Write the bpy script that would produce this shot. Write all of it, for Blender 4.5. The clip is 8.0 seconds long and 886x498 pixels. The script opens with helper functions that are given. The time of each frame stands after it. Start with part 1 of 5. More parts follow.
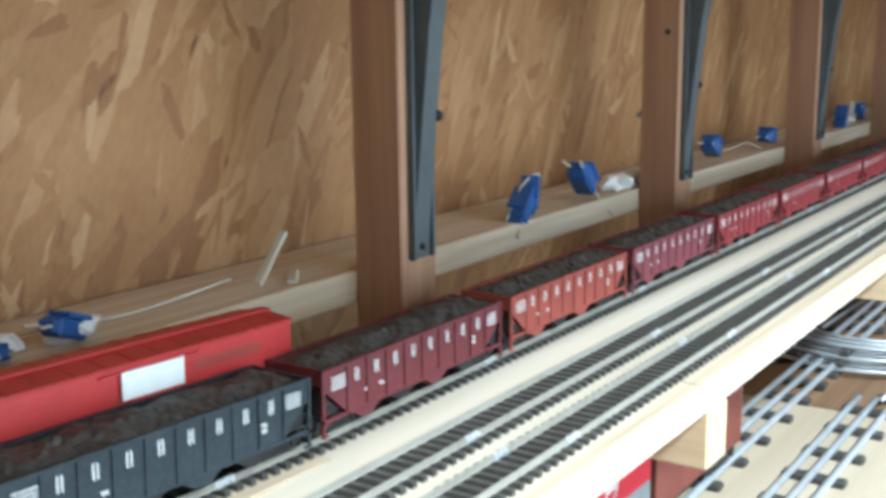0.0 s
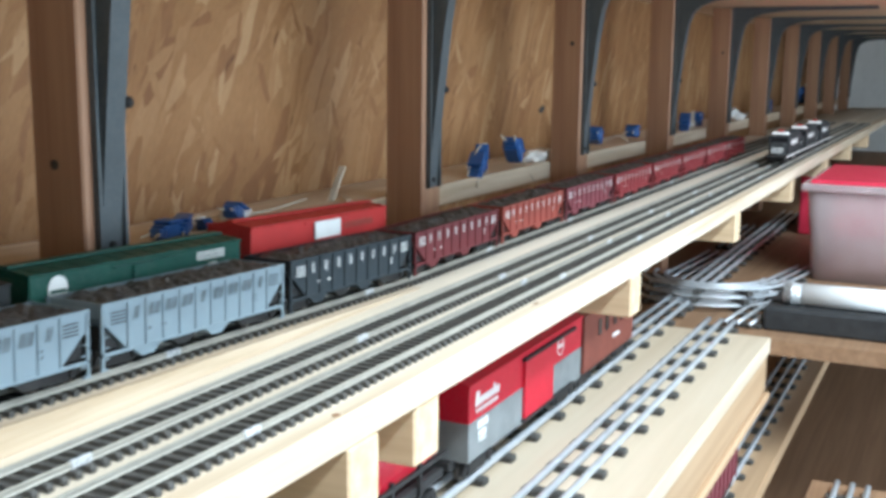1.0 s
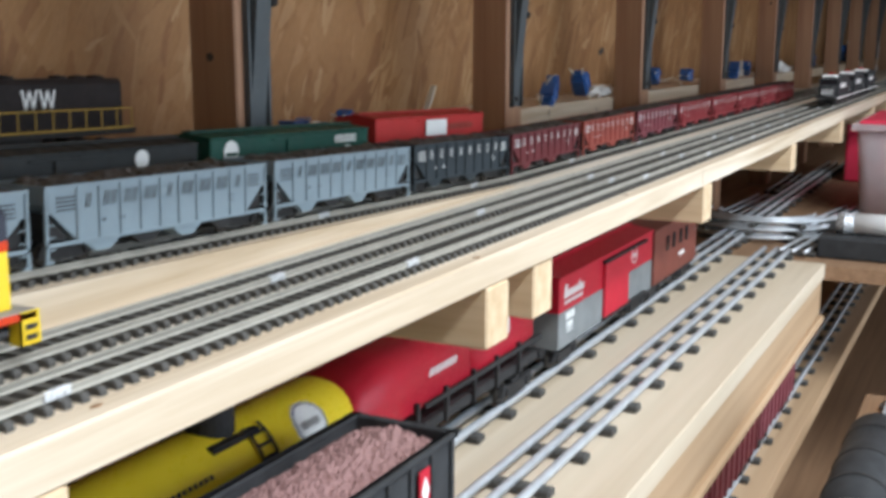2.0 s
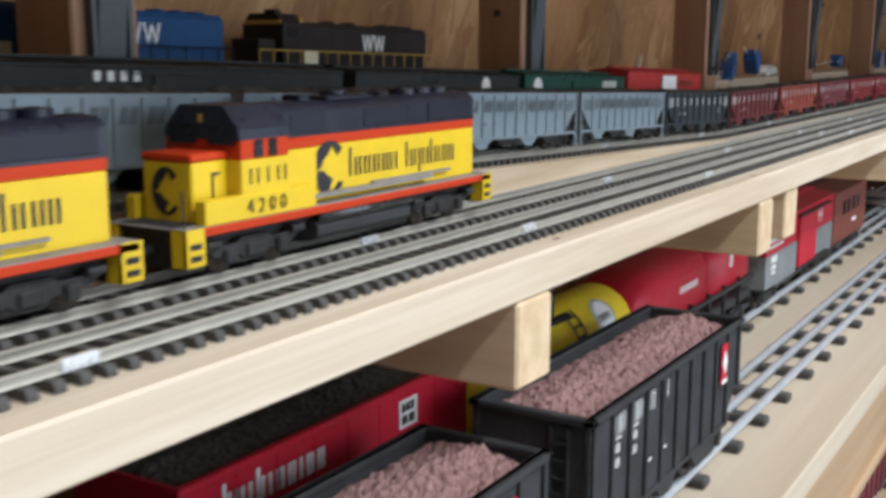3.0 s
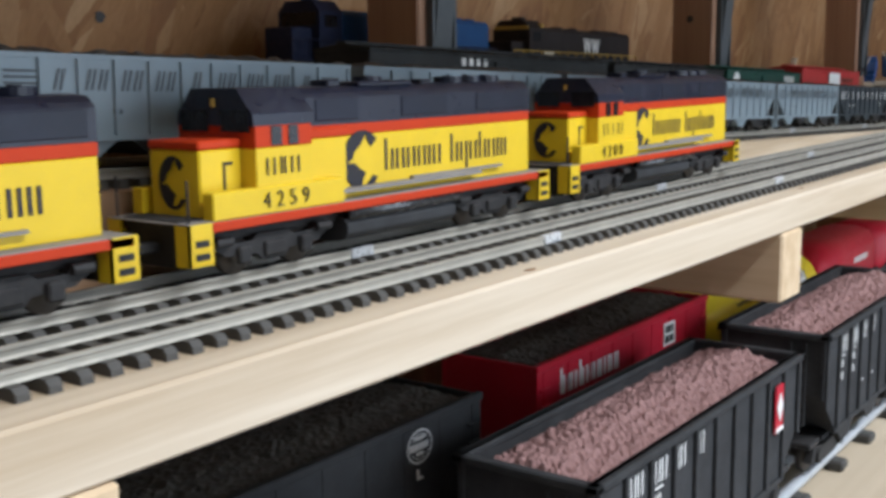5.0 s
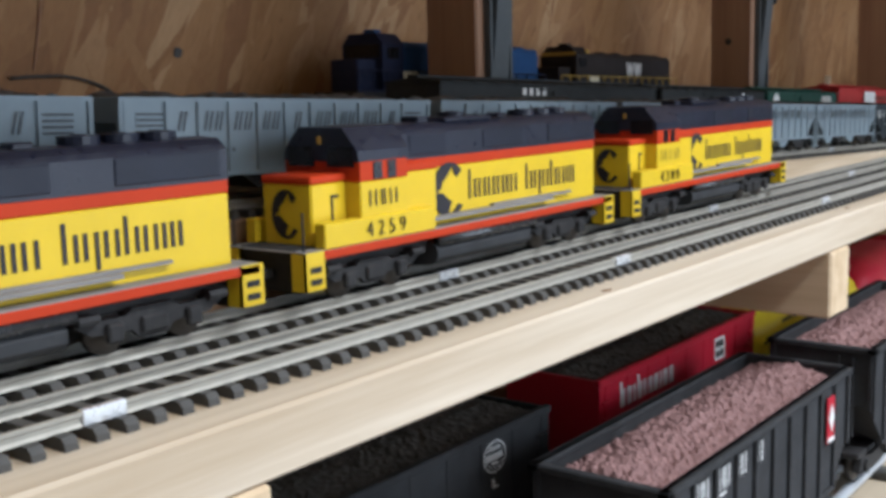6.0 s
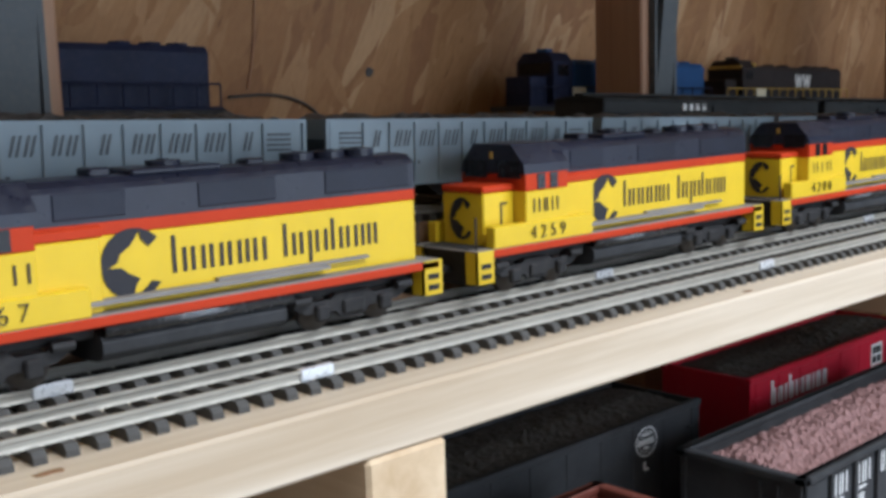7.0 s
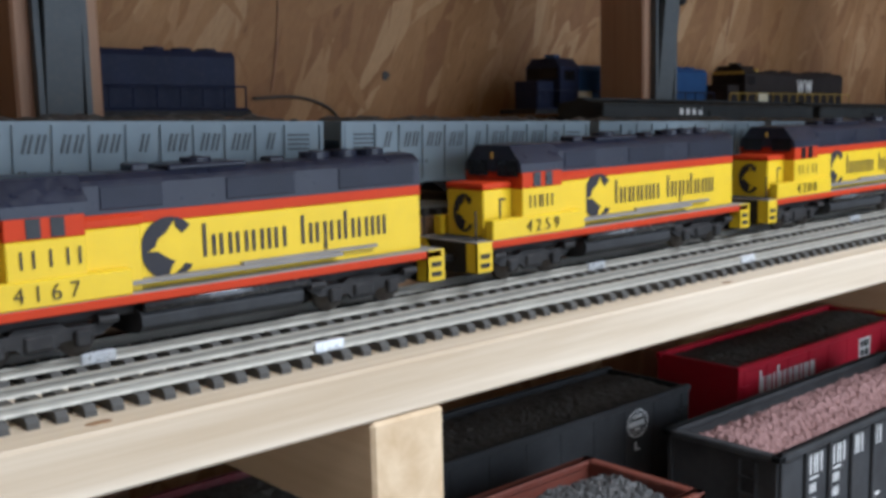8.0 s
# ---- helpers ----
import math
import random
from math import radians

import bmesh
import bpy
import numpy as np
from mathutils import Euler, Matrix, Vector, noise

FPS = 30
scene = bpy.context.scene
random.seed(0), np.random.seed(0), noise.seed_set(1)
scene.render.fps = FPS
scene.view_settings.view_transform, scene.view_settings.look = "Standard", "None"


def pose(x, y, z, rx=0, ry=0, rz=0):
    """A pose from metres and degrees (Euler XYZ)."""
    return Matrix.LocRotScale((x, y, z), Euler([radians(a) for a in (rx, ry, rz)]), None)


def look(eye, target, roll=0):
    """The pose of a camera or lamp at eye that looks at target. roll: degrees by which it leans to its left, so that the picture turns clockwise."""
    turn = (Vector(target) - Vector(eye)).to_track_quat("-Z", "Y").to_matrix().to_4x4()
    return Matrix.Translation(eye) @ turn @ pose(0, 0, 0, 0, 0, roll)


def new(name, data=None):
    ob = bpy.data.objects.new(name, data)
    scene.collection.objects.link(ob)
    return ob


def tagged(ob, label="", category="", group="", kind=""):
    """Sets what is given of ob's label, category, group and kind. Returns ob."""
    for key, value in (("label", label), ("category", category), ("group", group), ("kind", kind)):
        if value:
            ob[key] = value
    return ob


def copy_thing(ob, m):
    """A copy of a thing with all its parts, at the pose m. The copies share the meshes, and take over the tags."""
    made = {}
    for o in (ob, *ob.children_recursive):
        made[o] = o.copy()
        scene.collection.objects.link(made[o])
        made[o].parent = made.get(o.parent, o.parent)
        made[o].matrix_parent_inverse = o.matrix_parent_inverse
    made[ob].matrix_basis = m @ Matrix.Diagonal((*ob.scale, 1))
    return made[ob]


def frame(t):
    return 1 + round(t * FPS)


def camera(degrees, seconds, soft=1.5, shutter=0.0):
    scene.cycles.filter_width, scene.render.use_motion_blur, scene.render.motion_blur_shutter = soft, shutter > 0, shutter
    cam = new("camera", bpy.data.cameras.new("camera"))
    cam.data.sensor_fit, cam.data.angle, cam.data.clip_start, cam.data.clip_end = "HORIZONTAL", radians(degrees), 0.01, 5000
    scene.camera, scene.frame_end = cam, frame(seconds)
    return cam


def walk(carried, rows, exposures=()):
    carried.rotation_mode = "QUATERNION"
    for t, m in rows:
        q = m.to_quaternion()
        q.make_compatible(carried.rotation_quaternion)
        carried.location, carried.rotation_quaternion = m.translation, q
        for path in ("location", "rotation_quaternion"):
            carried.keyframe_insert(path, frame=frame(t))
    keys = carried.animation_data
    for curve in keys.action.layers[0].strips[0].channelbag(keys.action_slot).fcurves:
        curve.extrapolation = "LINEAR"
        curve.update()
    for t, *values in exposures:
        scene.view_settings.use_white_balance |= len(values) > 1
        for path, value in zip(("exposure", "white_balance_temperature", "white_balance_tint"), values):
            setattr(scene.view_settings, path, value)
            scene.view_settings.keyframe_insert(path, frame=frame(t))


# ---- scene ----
PATH = [
    (0, (0.2140, -0.1975, 1.2998), (1.0225, 0.3582, 1.1065), -0.71),
    (0.25, (0.1711, -0.1982, 1.2742), (1.0048, 0.3279, 1.1066), -1.55),
    (0.5, (0.0082, -0.2644, 1.3100), (0.8532, 0.2335, 1.1151), 1.96),
    (0.75, (-0.0570, -0.2451, 1.2924), (0.8134, 0.2117, 1.1088), 1.77),
    (1, (-0.1202, -0.2447, 1.2755), (0.7676, 0.1835, 1.1066), 0.66),
    (1.2, (-0.1447, -0.2514, 1.2708), (0.7489, 0.1651, 1.1032), 0.48),
    (1.6, (-0.1684, -0.2366, 1.2408), (0.7145, 0.2012, 1.0711), -0.23),
    (2, (-0.2176, -0.2360, 1.2288), (0.6548, 0.2147, 1.0396), 0.09),
    (2.5, (-0.2748, -0.2306, 1.2134), (0.5861, 0.2321, 1.0017), 0.70),
    (2.75, (-0.3349, -0.2089, 1.2068), (0.5119, 0.2841, 1.0072), 0.42),
    (3, (-0.3774, -0.1836, 1.1932), (0.4581, 0.3350, 1.0115), 0.10),
    (3.25, (-0.4162, -0.1838, 1.1880), (0.4273, 0.3255, 1.0175), 0.12),
    (3.5, (-0.4461, -0.1791, 1.1818), (0.4067, 0.3183, 1.0227), 0.25),
    (4, (-0.4870, -0.1735, 1.1752), (0.3544, 0.3477, 1.0319), -0.08),
    (4.5, (-0.5113, -0.1758, 1.1751), (0.2909, 0.3993, 1.0142), -1.20),
    (5.8, (-0.5704, -0.1745, 1.1894), (0.2167, 0.4201, 1.0254), -0.82),
    (6, (-0.5725, -0.1753, 1.1873), (0.2091, 0.4305, 1.0387), -1.49),
    (6.5, (-0.5912, -0.1903, 1.1921), (0.1250, 0.4939, 1.0542), -1.33),
    (7, (-0.6090, -0.2138, 1.1934), (0.0648, 0.5118, 1.0536), -1.75),
    (7.5, (-0.6236, -0.2386, 1.1954), (0.0423, 0.4915, 1.0422), -1.50),
    (8, (-0.6302, -0.2467, 1.1955), (0.0292, 0.4920, 1.0555), -1.29),
]
cam = camera(44.35, 8.0, soft=3.6, shutter=0.35)
walk(cam, [(t, look(eye, aim, roll)) for t, eye, aim, roll in PATH],
     exposures=[(0.0, 0.82, 5220, -2), (0.5, 0.78, 5280, -2), (1.2, 0.57, 5350, 3), (2.5, -0.08, 5780, 8), (3.4, -0.19, 5740, 9), (4.0, -0.17, 5730, 9), (8.0, -0.16, 5500, 10)])

# ---- light: daylight from the open front of the garage ----
world = bpy.data.worlds.new("world")
scene.world = world
world.use_nodes = True
wn = world.node_tree.nodes
sky = wn.new("ShaderNodeTexSky")
sky.sky_type, sky.sun_disc = "NISHITA", False
sky.sun_elevation, sky.sun_rotation = radians(38), radians(200)
wn["Background"].inputs["Strength"].default_value = 0.10
world.node_tree.links.new(sky.outputs[0], wn["Background"].inputs["Color"])

Z0 = 1.10          # height of the underside of the upper deck's edge board above the floor


def area(name, eye, aim, sx, sy, watts, colour):
    d = bpy.data.lights.new(name, "AREA")
    d.shape, d.size, d.size_y, d.energy, d.color = "RECTANGLE", sx, sy, watts, colour
    ob = new(name, d)
    ob.matrix_world = look(eye, aim)
    return ob


area("doorway_daylight", (0.80, -2.10, 1.15), (0.3, 0.1, 0.98), 2.4, 1.85, 37, (0.93, 0.97, 1.0))
area("ceiling_lamp_light", (0.15, -1.05, 2.40), (0.15, -0.65, 0.0), 1.8, 0.16, 47, (1.0, 0.98, 0.94))

# ---- materials ----


def nodes_of(name):
    m = bpy.data.materials.new(name)
    m.use_nodes = True
    t = m.node_tree
    return m, t, t.nodes, t.links, t.nodes["Principled BSDF"]


def mix_rgb(t, fac, a, b, mode="MIX"):
    n = t.nodes.new("ShaderNodeMix")
    n.data_type, n.blend_type = "RGBA", mode
    for sock, v in ((n.inputs[0], fac), (n.inputs[6], a), (n.inputs[7], b)):
        if isinstance(v, bpy.types.NodeSocket):
            t.links.new(v, sock)
        elif isinstance(v, (int, float)):
            sock.default_value = v
        else:
            sock.default_value = (*v, 1)
    return n.outputs[2]


def coords(t, scale, obj=True, rot=(0, 0, 0)):
    c = t.nodes.new("ShaderNodeTexCoord")
    m = t.nodes.new("ShaderNodeMapping")
    m.inputs["Scale"].default_value = scale
    m.inputs["Rotation"].default_value = rot
    t.links.new(c.outputs["Object" if obj else "Generated"], m.inputs["Vector"])
    return m.outputs[0]


def noise_tex(t, vec, scale, detail=4, rough=0.55, dist=0.0):
    n = t.nodes.new("ShaderNodeTexNoise")
    n.inputs["Scale"].default_value = scale
    n.inputs["Detail"].default_value = detail
    n.inputs["Roughness"].default_value = rough
    n.inputs["Distortion"].default_value = dist
    t.links.new(vec, n.inputs["Vector"])
    return n.outputs["Fac"]


def ramp(t, fac, stops):
    r = t.nodes.new("ShaderNodeValToRGB")
    e = r.color_ramp.elements
    while len(e) < len(stops):
        e.new(0.5)
    for k, (p, c) in zip(e, stops):
        k.position, k.color = p, (*c, 1)
    t.links.new(fac, r.inputs[0])
    return r.outputs[0]


def bump(t, b, height, strength, dist=0.001):
    n = t.nodes.new("ShaderNodeBump")
    n.inputs["Strength"].default_value = strength
    n.inputs["Distance"].default_value = dist
    t.links.new(height, n.inputs["Height"])
    t.links.new(n.outputs[0], b.inputs["Normal"])


def painted(name, colour, rough=0.45, spread=0.12, metal=0.0, dust=0.10, scale=60.0, shine=0.3):
    """Plastic or paint with faint mottling and a thin uneven film of dust."""
    m, t, nn, ll, b = nodes_of(name)
    v = coords(t, (1, 1, 1))
    n1 = noise_tex(t, v, scale, 5)
    n2 = noise_tex(t, v, scale * 7, 3)
    dark = tuple(c * (1 - spread) for c in colour)
    light = tuple(min(1, c * (1 + spread)) for c in colour)
    base = ramp(t, n1, [(0.3, dark), (0.7, light)])
    film = ramp(t, n2, [(0.45, (0, 0, 0)), (0.75, (dust, dust, dust))])
    ll.new(mix_rgb(t, film, base, (0.32, 0.30, 0.27)), b.inputs["Base Color"])
    r = ramp(t, n2, [(0.3, (rough - 0.08,) * 3), (0.8, (rough + 0.15,) * 3)])
    ll.new(r, b.inputs["Roughness"])
    b.inputs["Metallic"].default_value = metal
    b.inputs["Specular IOR Level"].default_value = shine
    bump(t, b, n2, 0.08, 0.0004)
    return m


def wood(name, dark, light, axis=0, grain=1.0, rough=0.62):
    """Planed softwood: long grain, broad early and late wood bands, a few darker streaks."""
    m, t, nn, ll, b = nodes_of(name)
    s = [95.0, 95.0, 95.0]
    s[axis] = 3.2
    v = coords(t, tuple(s))
    n1 = noise_tex(t, v, 1.0 * grain, 5, 0.6, 0.4)
    s2 = [22.0, 22.0, 22.0]
    s2[axis] = 1.1
    n2 = noise_tex(t, coords(t, tuple(s2)), 1.0, 3, 0.5, 0.8)
    base = ramp(t, n1, [(0.28, dark), (0.5, tuple((a + c) / 2 for a, c in zip(dark, light))), (0.72, light)])
    tone = ramp(t, n2, [(0.3, (0.86, 0.82, 0.76)), (0.65, (1, 1, 1))])
    info = nn.new("ShaderNodeObjectInfo")
    var = ramp(t, info.outputs["Random"], [(0, (0.93, 0.92, 0.9)), (1, (1, 1, 1))])
    c = mix_rgb(t, 1.0, mix_rgb(t, 1.0, base, tone, "MULTIPLY"), var, "MULTIPLY")
    ll.new(c, b.inputs["Base Color"])
    b.inputs["Roughness"].default_value = rough
    bump(t, b, n1, 0.25, 0.0005)
    return m


def strand_board(name):
    """Oriented strand board: overlapping small flakes of differing tone, lying at several slants."""
    m, t, nn, ll, b = nodes_of(name)
    tc = nn.new("ShaderNodeTexCoord")

    def flakes(lean, wide, long, seed):
        mp = nn.new("ShaderNodeMapping")
        mp.vector_type = "TEXTURE"
        mp.inputs["Location"].default_value = (seed * 0.37, 0, seed * 0.21)
        mp.inputs["Rotation"].default_value = (0, radians(lean), 0)
        mp.inputs["Scale"].default_value = (wide, 0.08, long)
        ll.new(tc.outputs["Object"], mp.inputs["Vector"])
        wob = nn.new("ShaderNodeTexNoise")
        wob.inputs["Scale"].default_value = 0.9
        wob.inputs["Detail"].default_value = 3
        ll.new(mp.outputs[0], wob.inputs["Vector"])
        mixer = nn.new("ShaderNodeMix")
        mixer.data_type = "VECTOR"
        mixer.inputs[0].default_value = 0.42
        ll.new(mp.outputs[0], mixer.inputs[4])
        ll.new(wob.outputs["Color"], mixer.inputs[5])
        vo = nn.new("ShaderNodeTexVoronoi")
        vo.inputs["Scale"].default_value = 1.0
        ll.new(mixer.outputs[1], vo.inputs["Vector"])
        sep = nn.new("ShaderNodeSeparateColor")
        ll.new(vo.outputs["Color"], sep.inputs[0])
        return sep, mp.outputs[0]

    tones = [(0.0, (0.27, 0.128, 0.046)), (0.3, (0.335, 0.172, 0.062)), (0.7, (0.380, 0.205, 0.080)), (0.9, (0.425, 0.242, 0.104)), (1.0, (0.50, 0.315, 0.155))]
    sep, vec = flakes(27, 0.011, 0.052, 1)
    out, hs = ramp(t, sep.outputs[0], tones), sep.outputs[2]
    for k, (lean, wide, long, share) in enumerate(((33, 0.0060, 0.046, 0.70), (17, 0.0050, 0.034, 0.80), (56, 0.006, 0.024, 0.88), (-30, 0.005, 0.018, 0.95))):
        sep, v2 = flakes(lean, wide, long, k + 3)
        pick = nn.new("ShaderNodeMath")
        pick.operation = "GREATER_THAN"
        pick.inputs[1].default_value = share
        ll.new(sep.outputs[1], pick.inputs[0])
        out = mix_rgb(t, pick.outputs[0], out, ramp(t, sep.outputs[0], tones))
        mh = nn.new("ShaderNodeMath")
        mh.operation = "MAXIMUM"
        ll.new(hs, mh.inputs[0])
        ll.new(sep.outputs[1], mh.inputs[1])
        hs = mh.outputs[0]
    fine = noise_tex(t, vec, 6.0, 4, 0.6)
    shade = ramp(t, fine, [(0.3, (0.80, 0.77, 0.74)), (0.7, (1.0, 1.0, 1.0))])
    big = ramp(t, noise_tex(t, coords(t, (7, 7, 7)), 1.0, 3), [(0.3, (0.80, 0.76, 0.72)), (0.7, (1.0, 1.0, 1.0))])
    fleck = ramp(t, noise_tex(t, vec, 1.7, 2), [(0.70, (1, 1, 1)), (0.78, (0.42, 0.34, 0.28))])
    c = mix_rgb(t, 1.0, mix_rgb(t, 1.0, out, shade, "MULTIPLY"), big, "MULTIPLY")
    ll.new(mix_rgb(t, 1.0, c, fleck, "MULTIPLY"), b.inputs["Base Color"])
    b.inputs["Roughness"].default_value = 0.72
    bump(t, b, hs, 0.3, 0.0008)
    return m


def loose_stuff(name, dark, light, scale, rough=0.85):
    m, t, nn, ll, b = nodes_of(name)
    v = coords(t, (1, 1, 1))
    vo = nn.new("ShaderNodeTexVoronoi")
    vo.inputs["Scale"].default_value = scale
    ll.new(v, vo.inputs["Vector"])
    sep = nn.new("ShaderNodeSeparateColor")
    ll.new(vo.outputs["Color"], sep.inputs[0])
    n = noise_tex(t, v, scale * 2.2, 5)
    c = ramp(t, sep.outputs[0], [(0, dark), (1, light)])
    ll.new(mix_rgb(t, 0.45, c, ramp(t, n, [(0.35, dark), (0.65, light)])), b.inputs["Base Color"])
    b.inputs["Roughness"].default_value = rough
    bump(t, b, vo.outputs["Distance"], 0.3, 0.0012)
    return m


def metal(name, colour, rough, spread=0.15):
    return painted(name, colour, rough, spread, metal=0.9, dust=0.05, scale=120)


OSB = strand_board("strand_board")
PINE = wood("pale_pine", (0.50, 0.39, 0.26), (0.79, 0.70, 0.57), 0)
PINE_Y = wood("pine_joist", (0.56, 0.40, 0.23), (0.76, 0.60, 0.40), 1)
PINE_Z = wood("post_wood", (0.29, 0.150, 0.088), (0.44, 0.262, 0.155), 2)
TAN_WOOD = wood("tan_plywood", (0.40, 0.27, 0.155), (0.56, 0.40, 0.25), 0, 0.6)
# also puts the diesels' shade into the left track wedge
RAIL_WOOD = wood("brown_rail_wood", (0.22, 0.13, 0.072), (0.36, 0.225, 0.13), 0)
PALE_BOARD = wood("pale_lower_board", (0.57, 0.48, 0.355), (0.73, 0.64, 0.51), 0, 0.45)
PLY = wood("plywood_deck", (0.64, 0.58, 0.48), (0.78, 0.72, 0.62), 0, 0.5)
STEEL = painted("grey_enamelled_steel", (0.080, 0.090, 0.096), 0.5, 0.10, metal=0.1)
RAIL = painted("dull_nickel_rail", (0.36, 0.34, 0.29), 0.5, 0.10, metal=0.25, dust=0.15)
WHEEL = painted("dark_worn_wheel", (0.07, 0.062, 0.055), 0.5, 0.2, metal=0.3)
JOINER = painted("bright_rail_joiner", (0.68, 0.70, 0.72), 0.28, 0.06, metal=0.5, dust=0.0, shine=0.5)
TUBE = painted("tinplate_rail", (0.58, 0.61, 0.64), 0.36, 0.10, metal=0.45, dust=0.05, shine=0.5)
TIE = painted("black_plastic_tie", (0.068, 0.065, 0.060), 0.65, 0.2)
BLACK = painted("black_paint", (0.037, 0.038, 0.040), 0.6, 0.25, dust=0.04, shine=0.14)
FRAME = painted("black_frame", (0.030, 0.029, 0.029), 0.6, 0.25, dust=0.06, shine=0.15)
YELLOW = painted("yellow_paint", (0.69, 0.475, 0.008), 0.38, 0.05, dust=0.04)
ORANGE = painted("vermilion_paint", (0.46, 0.038, 0.006), 0.45, 0.06, dust=0.02, shine=0.15)
NAVY = painted("dark_blue_paint", (0.009, 0.011, 0.024), 0.34, 0.2, dust=0.02, shine=0.4)
GRILLE = painted("matt_blue_black_grille", (0.008, 0.010, 0.021), 0.42, 0.2, dust=0.02, shine=0.3)
NAVY_INK = painted("dark_blue_ink", (0.020, 0.019, 0.024), 0.5, 0.1, dust=0.03)
GREY_WALK = painted("grey_walkway", (0.24, 0.22, 0.20), 0.6)
GLASS_DARK = painted("dark_window", (0.010, 0.010, 0.012), 0.15, 0.1, dust=0.03)
WHITE = painted("white_paint", (0.80, 0.80, 0.78), 0.5, 0.04)
HOPPER_GREY = painted("pale_blue_grey_paint", (0.250, 0.310, 0.348), 0.5, 0.07)
HOPPER_INK = painted("charcoal_ink", (0.07, 0.08, 0.09), 0.5, 0.1)
DUSTY = loose_stuff("dusty_dark_load", (0.040, 0.035, 0.030), (0.088, 0.078, 0.065), 420)
COAL = loose_stuff("coal_load", (0.024, 0.024, 0.025), (0.105, 0.103, 0.10), 420, 0.6)
ORE = loose_stuff("pink_granite_ballast", (0.20, 0.105, 0.098), (0.34, 0.20, 0.185), 460)
SLATE = painted("slate_black_paint", (0.036, 0.046, 0.054), 0.55, 0.15, dust=0.08, shine=0.2)
MAROON = painted("maroon_paint", (0.145, 0.030, 0.035), 0.5)
ORANGE_RED = painted("orange_red_paint", (0.30, 0.068, 0.050), 0.55)
MAUVE = painted("dusty_maroon_paint", (0.20, 0.052, 0.065), 0.55)
CRIMSON = painted("crimson_paint", (0.25, 0.036, 0.042), 0.55)
GREEN = painted("dark_green_paint", (0.008, 0.060, 0.042), 0.45)
RED = painted("bright_red_paint", (0.42, 0.030, 0.028), 0.42, 0.08, dust=0.06)
RED_O = painted("signal_red_paint", (0.47, 0.010, 0.030), 0.40, 0.06, dust=0.05)
OX_RED = painted("oxide_red_paint", (0.155, 0.040, 0.025), 0.6)
GREY_P = painted("mid_grey_paint", (0.20, 0.21, 0.21), 0.5)
YEL_TANK = painted("lemon_tank_paint", (0.84, 0.64, 0.02), 0.32, 0.03, dust=0.02)
GLOSS_BLACK = painted("gloss_black_pipe", (0.025, 0.026, 0.028), 0.22, 0.1, dust=0.02, shine=0.8)
BLUE = painted("mid_blue_paint", (0.015, 0.064, 0.18), 0.55, dust=0.05, shine=0.15)
DEEP_BLUE = painted("deep_blue_paint", (0.013, 0.018, 0.045), 0.55, 0.2, dust=0.05, shine=0.15)
CLIP_BLUE = painted("blue_tape", (0.028, 0.095, 0.30), 0.4, 0.12)
BROWN_BLACK = painted("brown_black_paint", (0.024, 0.019, 0.018), 0.6, 0.25, dust=0.03, shine=0.12)
GOLD = painted("ochre_rail_paint", (0.42, 0.27, 0.05), 0.5)
IVORY = painted("ivory_plastic", (0.62, 0.56, 0.40), 0.5)
WIRE = painted("pale_wire", (0.55, 0.50, 0.40), 0.5)
DARK_WIRE = painted("dark_wire", (0.05, 0.045, 0.04), 0.5)
CONCRETE = painted("concrete_floor", (0.54, 0.53, 0.51), 0.8, 0.18, scale=4)
WALLBOARD = painted("white_wallboard", (0.82, 0.81, 0.79), 0.8, 0.05, scale=4)
RED_LID = painted("red_lid_plastic", (0.68, 0.035, 0.085), 0.35, 0.05)


def clear_plastic():
    m, t, nn, ll, b = nodes_of("frosted_clear_plastic")
    v = noise_tex(t, coords(t, (1, 1, 1)), 30, 3)
    ll.new(ramp(t, v, [(0.3, (0.90, 0.76, 0.79)), (0.7, (0.96, 0.86, 0.87))]), b.inputs["Base Color"])
    b.inputs["Roughness"].default_value = 0.15
    b.inputs["IOR"].default_value = 1.08
    b.inputs["Transmission Weight"].default_value = 0.7
    return m


BIN = clear_plastic()

# ---- building helpers ----


def place(u, v, z):
    """World place of a point u along the bench, v in from its front edge, z above the edge board's underside."""
    return Vector((u, v, z + Z0))


def stand(u, v, z, pitch=0.0, yaw=0.0):
    """Pose at that place, x along the bench."""
    return Matrix.Translation(place(u, v, z)) @ Matrix.Rotation(yaw, 4, "Z") @ Matrix.Rotation(pitch, 4, "Y")


def mesh_of(name, bm, mat, smooth=False):
    me = bpy.data.meshes.new(name)
    bm.to_mesh(me)
    bm.free()
    for m in (mat if isinstance(mat, (list, tuple)) else [mat]):
        me.materials.append(m)
    if smooth:
        for p in me.polygons:
            p.use_smooth = True
    return me


def part(name, bm, mat, parent=None, label="", smooth=False):
    ob = new(name, mesh_of(name, bm, mat, smooth))
    if parent is not None:
        ob.parent = parent
    if label:
        ob["label"] = label
    if name.endswith("_mark"):
        tagged(ob, kind="stuff")
    return ob


def shared(name, me, parent, m):
    ob = new(name, me)
    ob.parent = parent
    ob.matrix_basis = m
    return ob


def thing(name, m, label, category, group=""):
    ob = new(name)
    ob.empty_display_size = 0.01
    ob.matrix_world = m
    return tagged(ob, label, category, group)


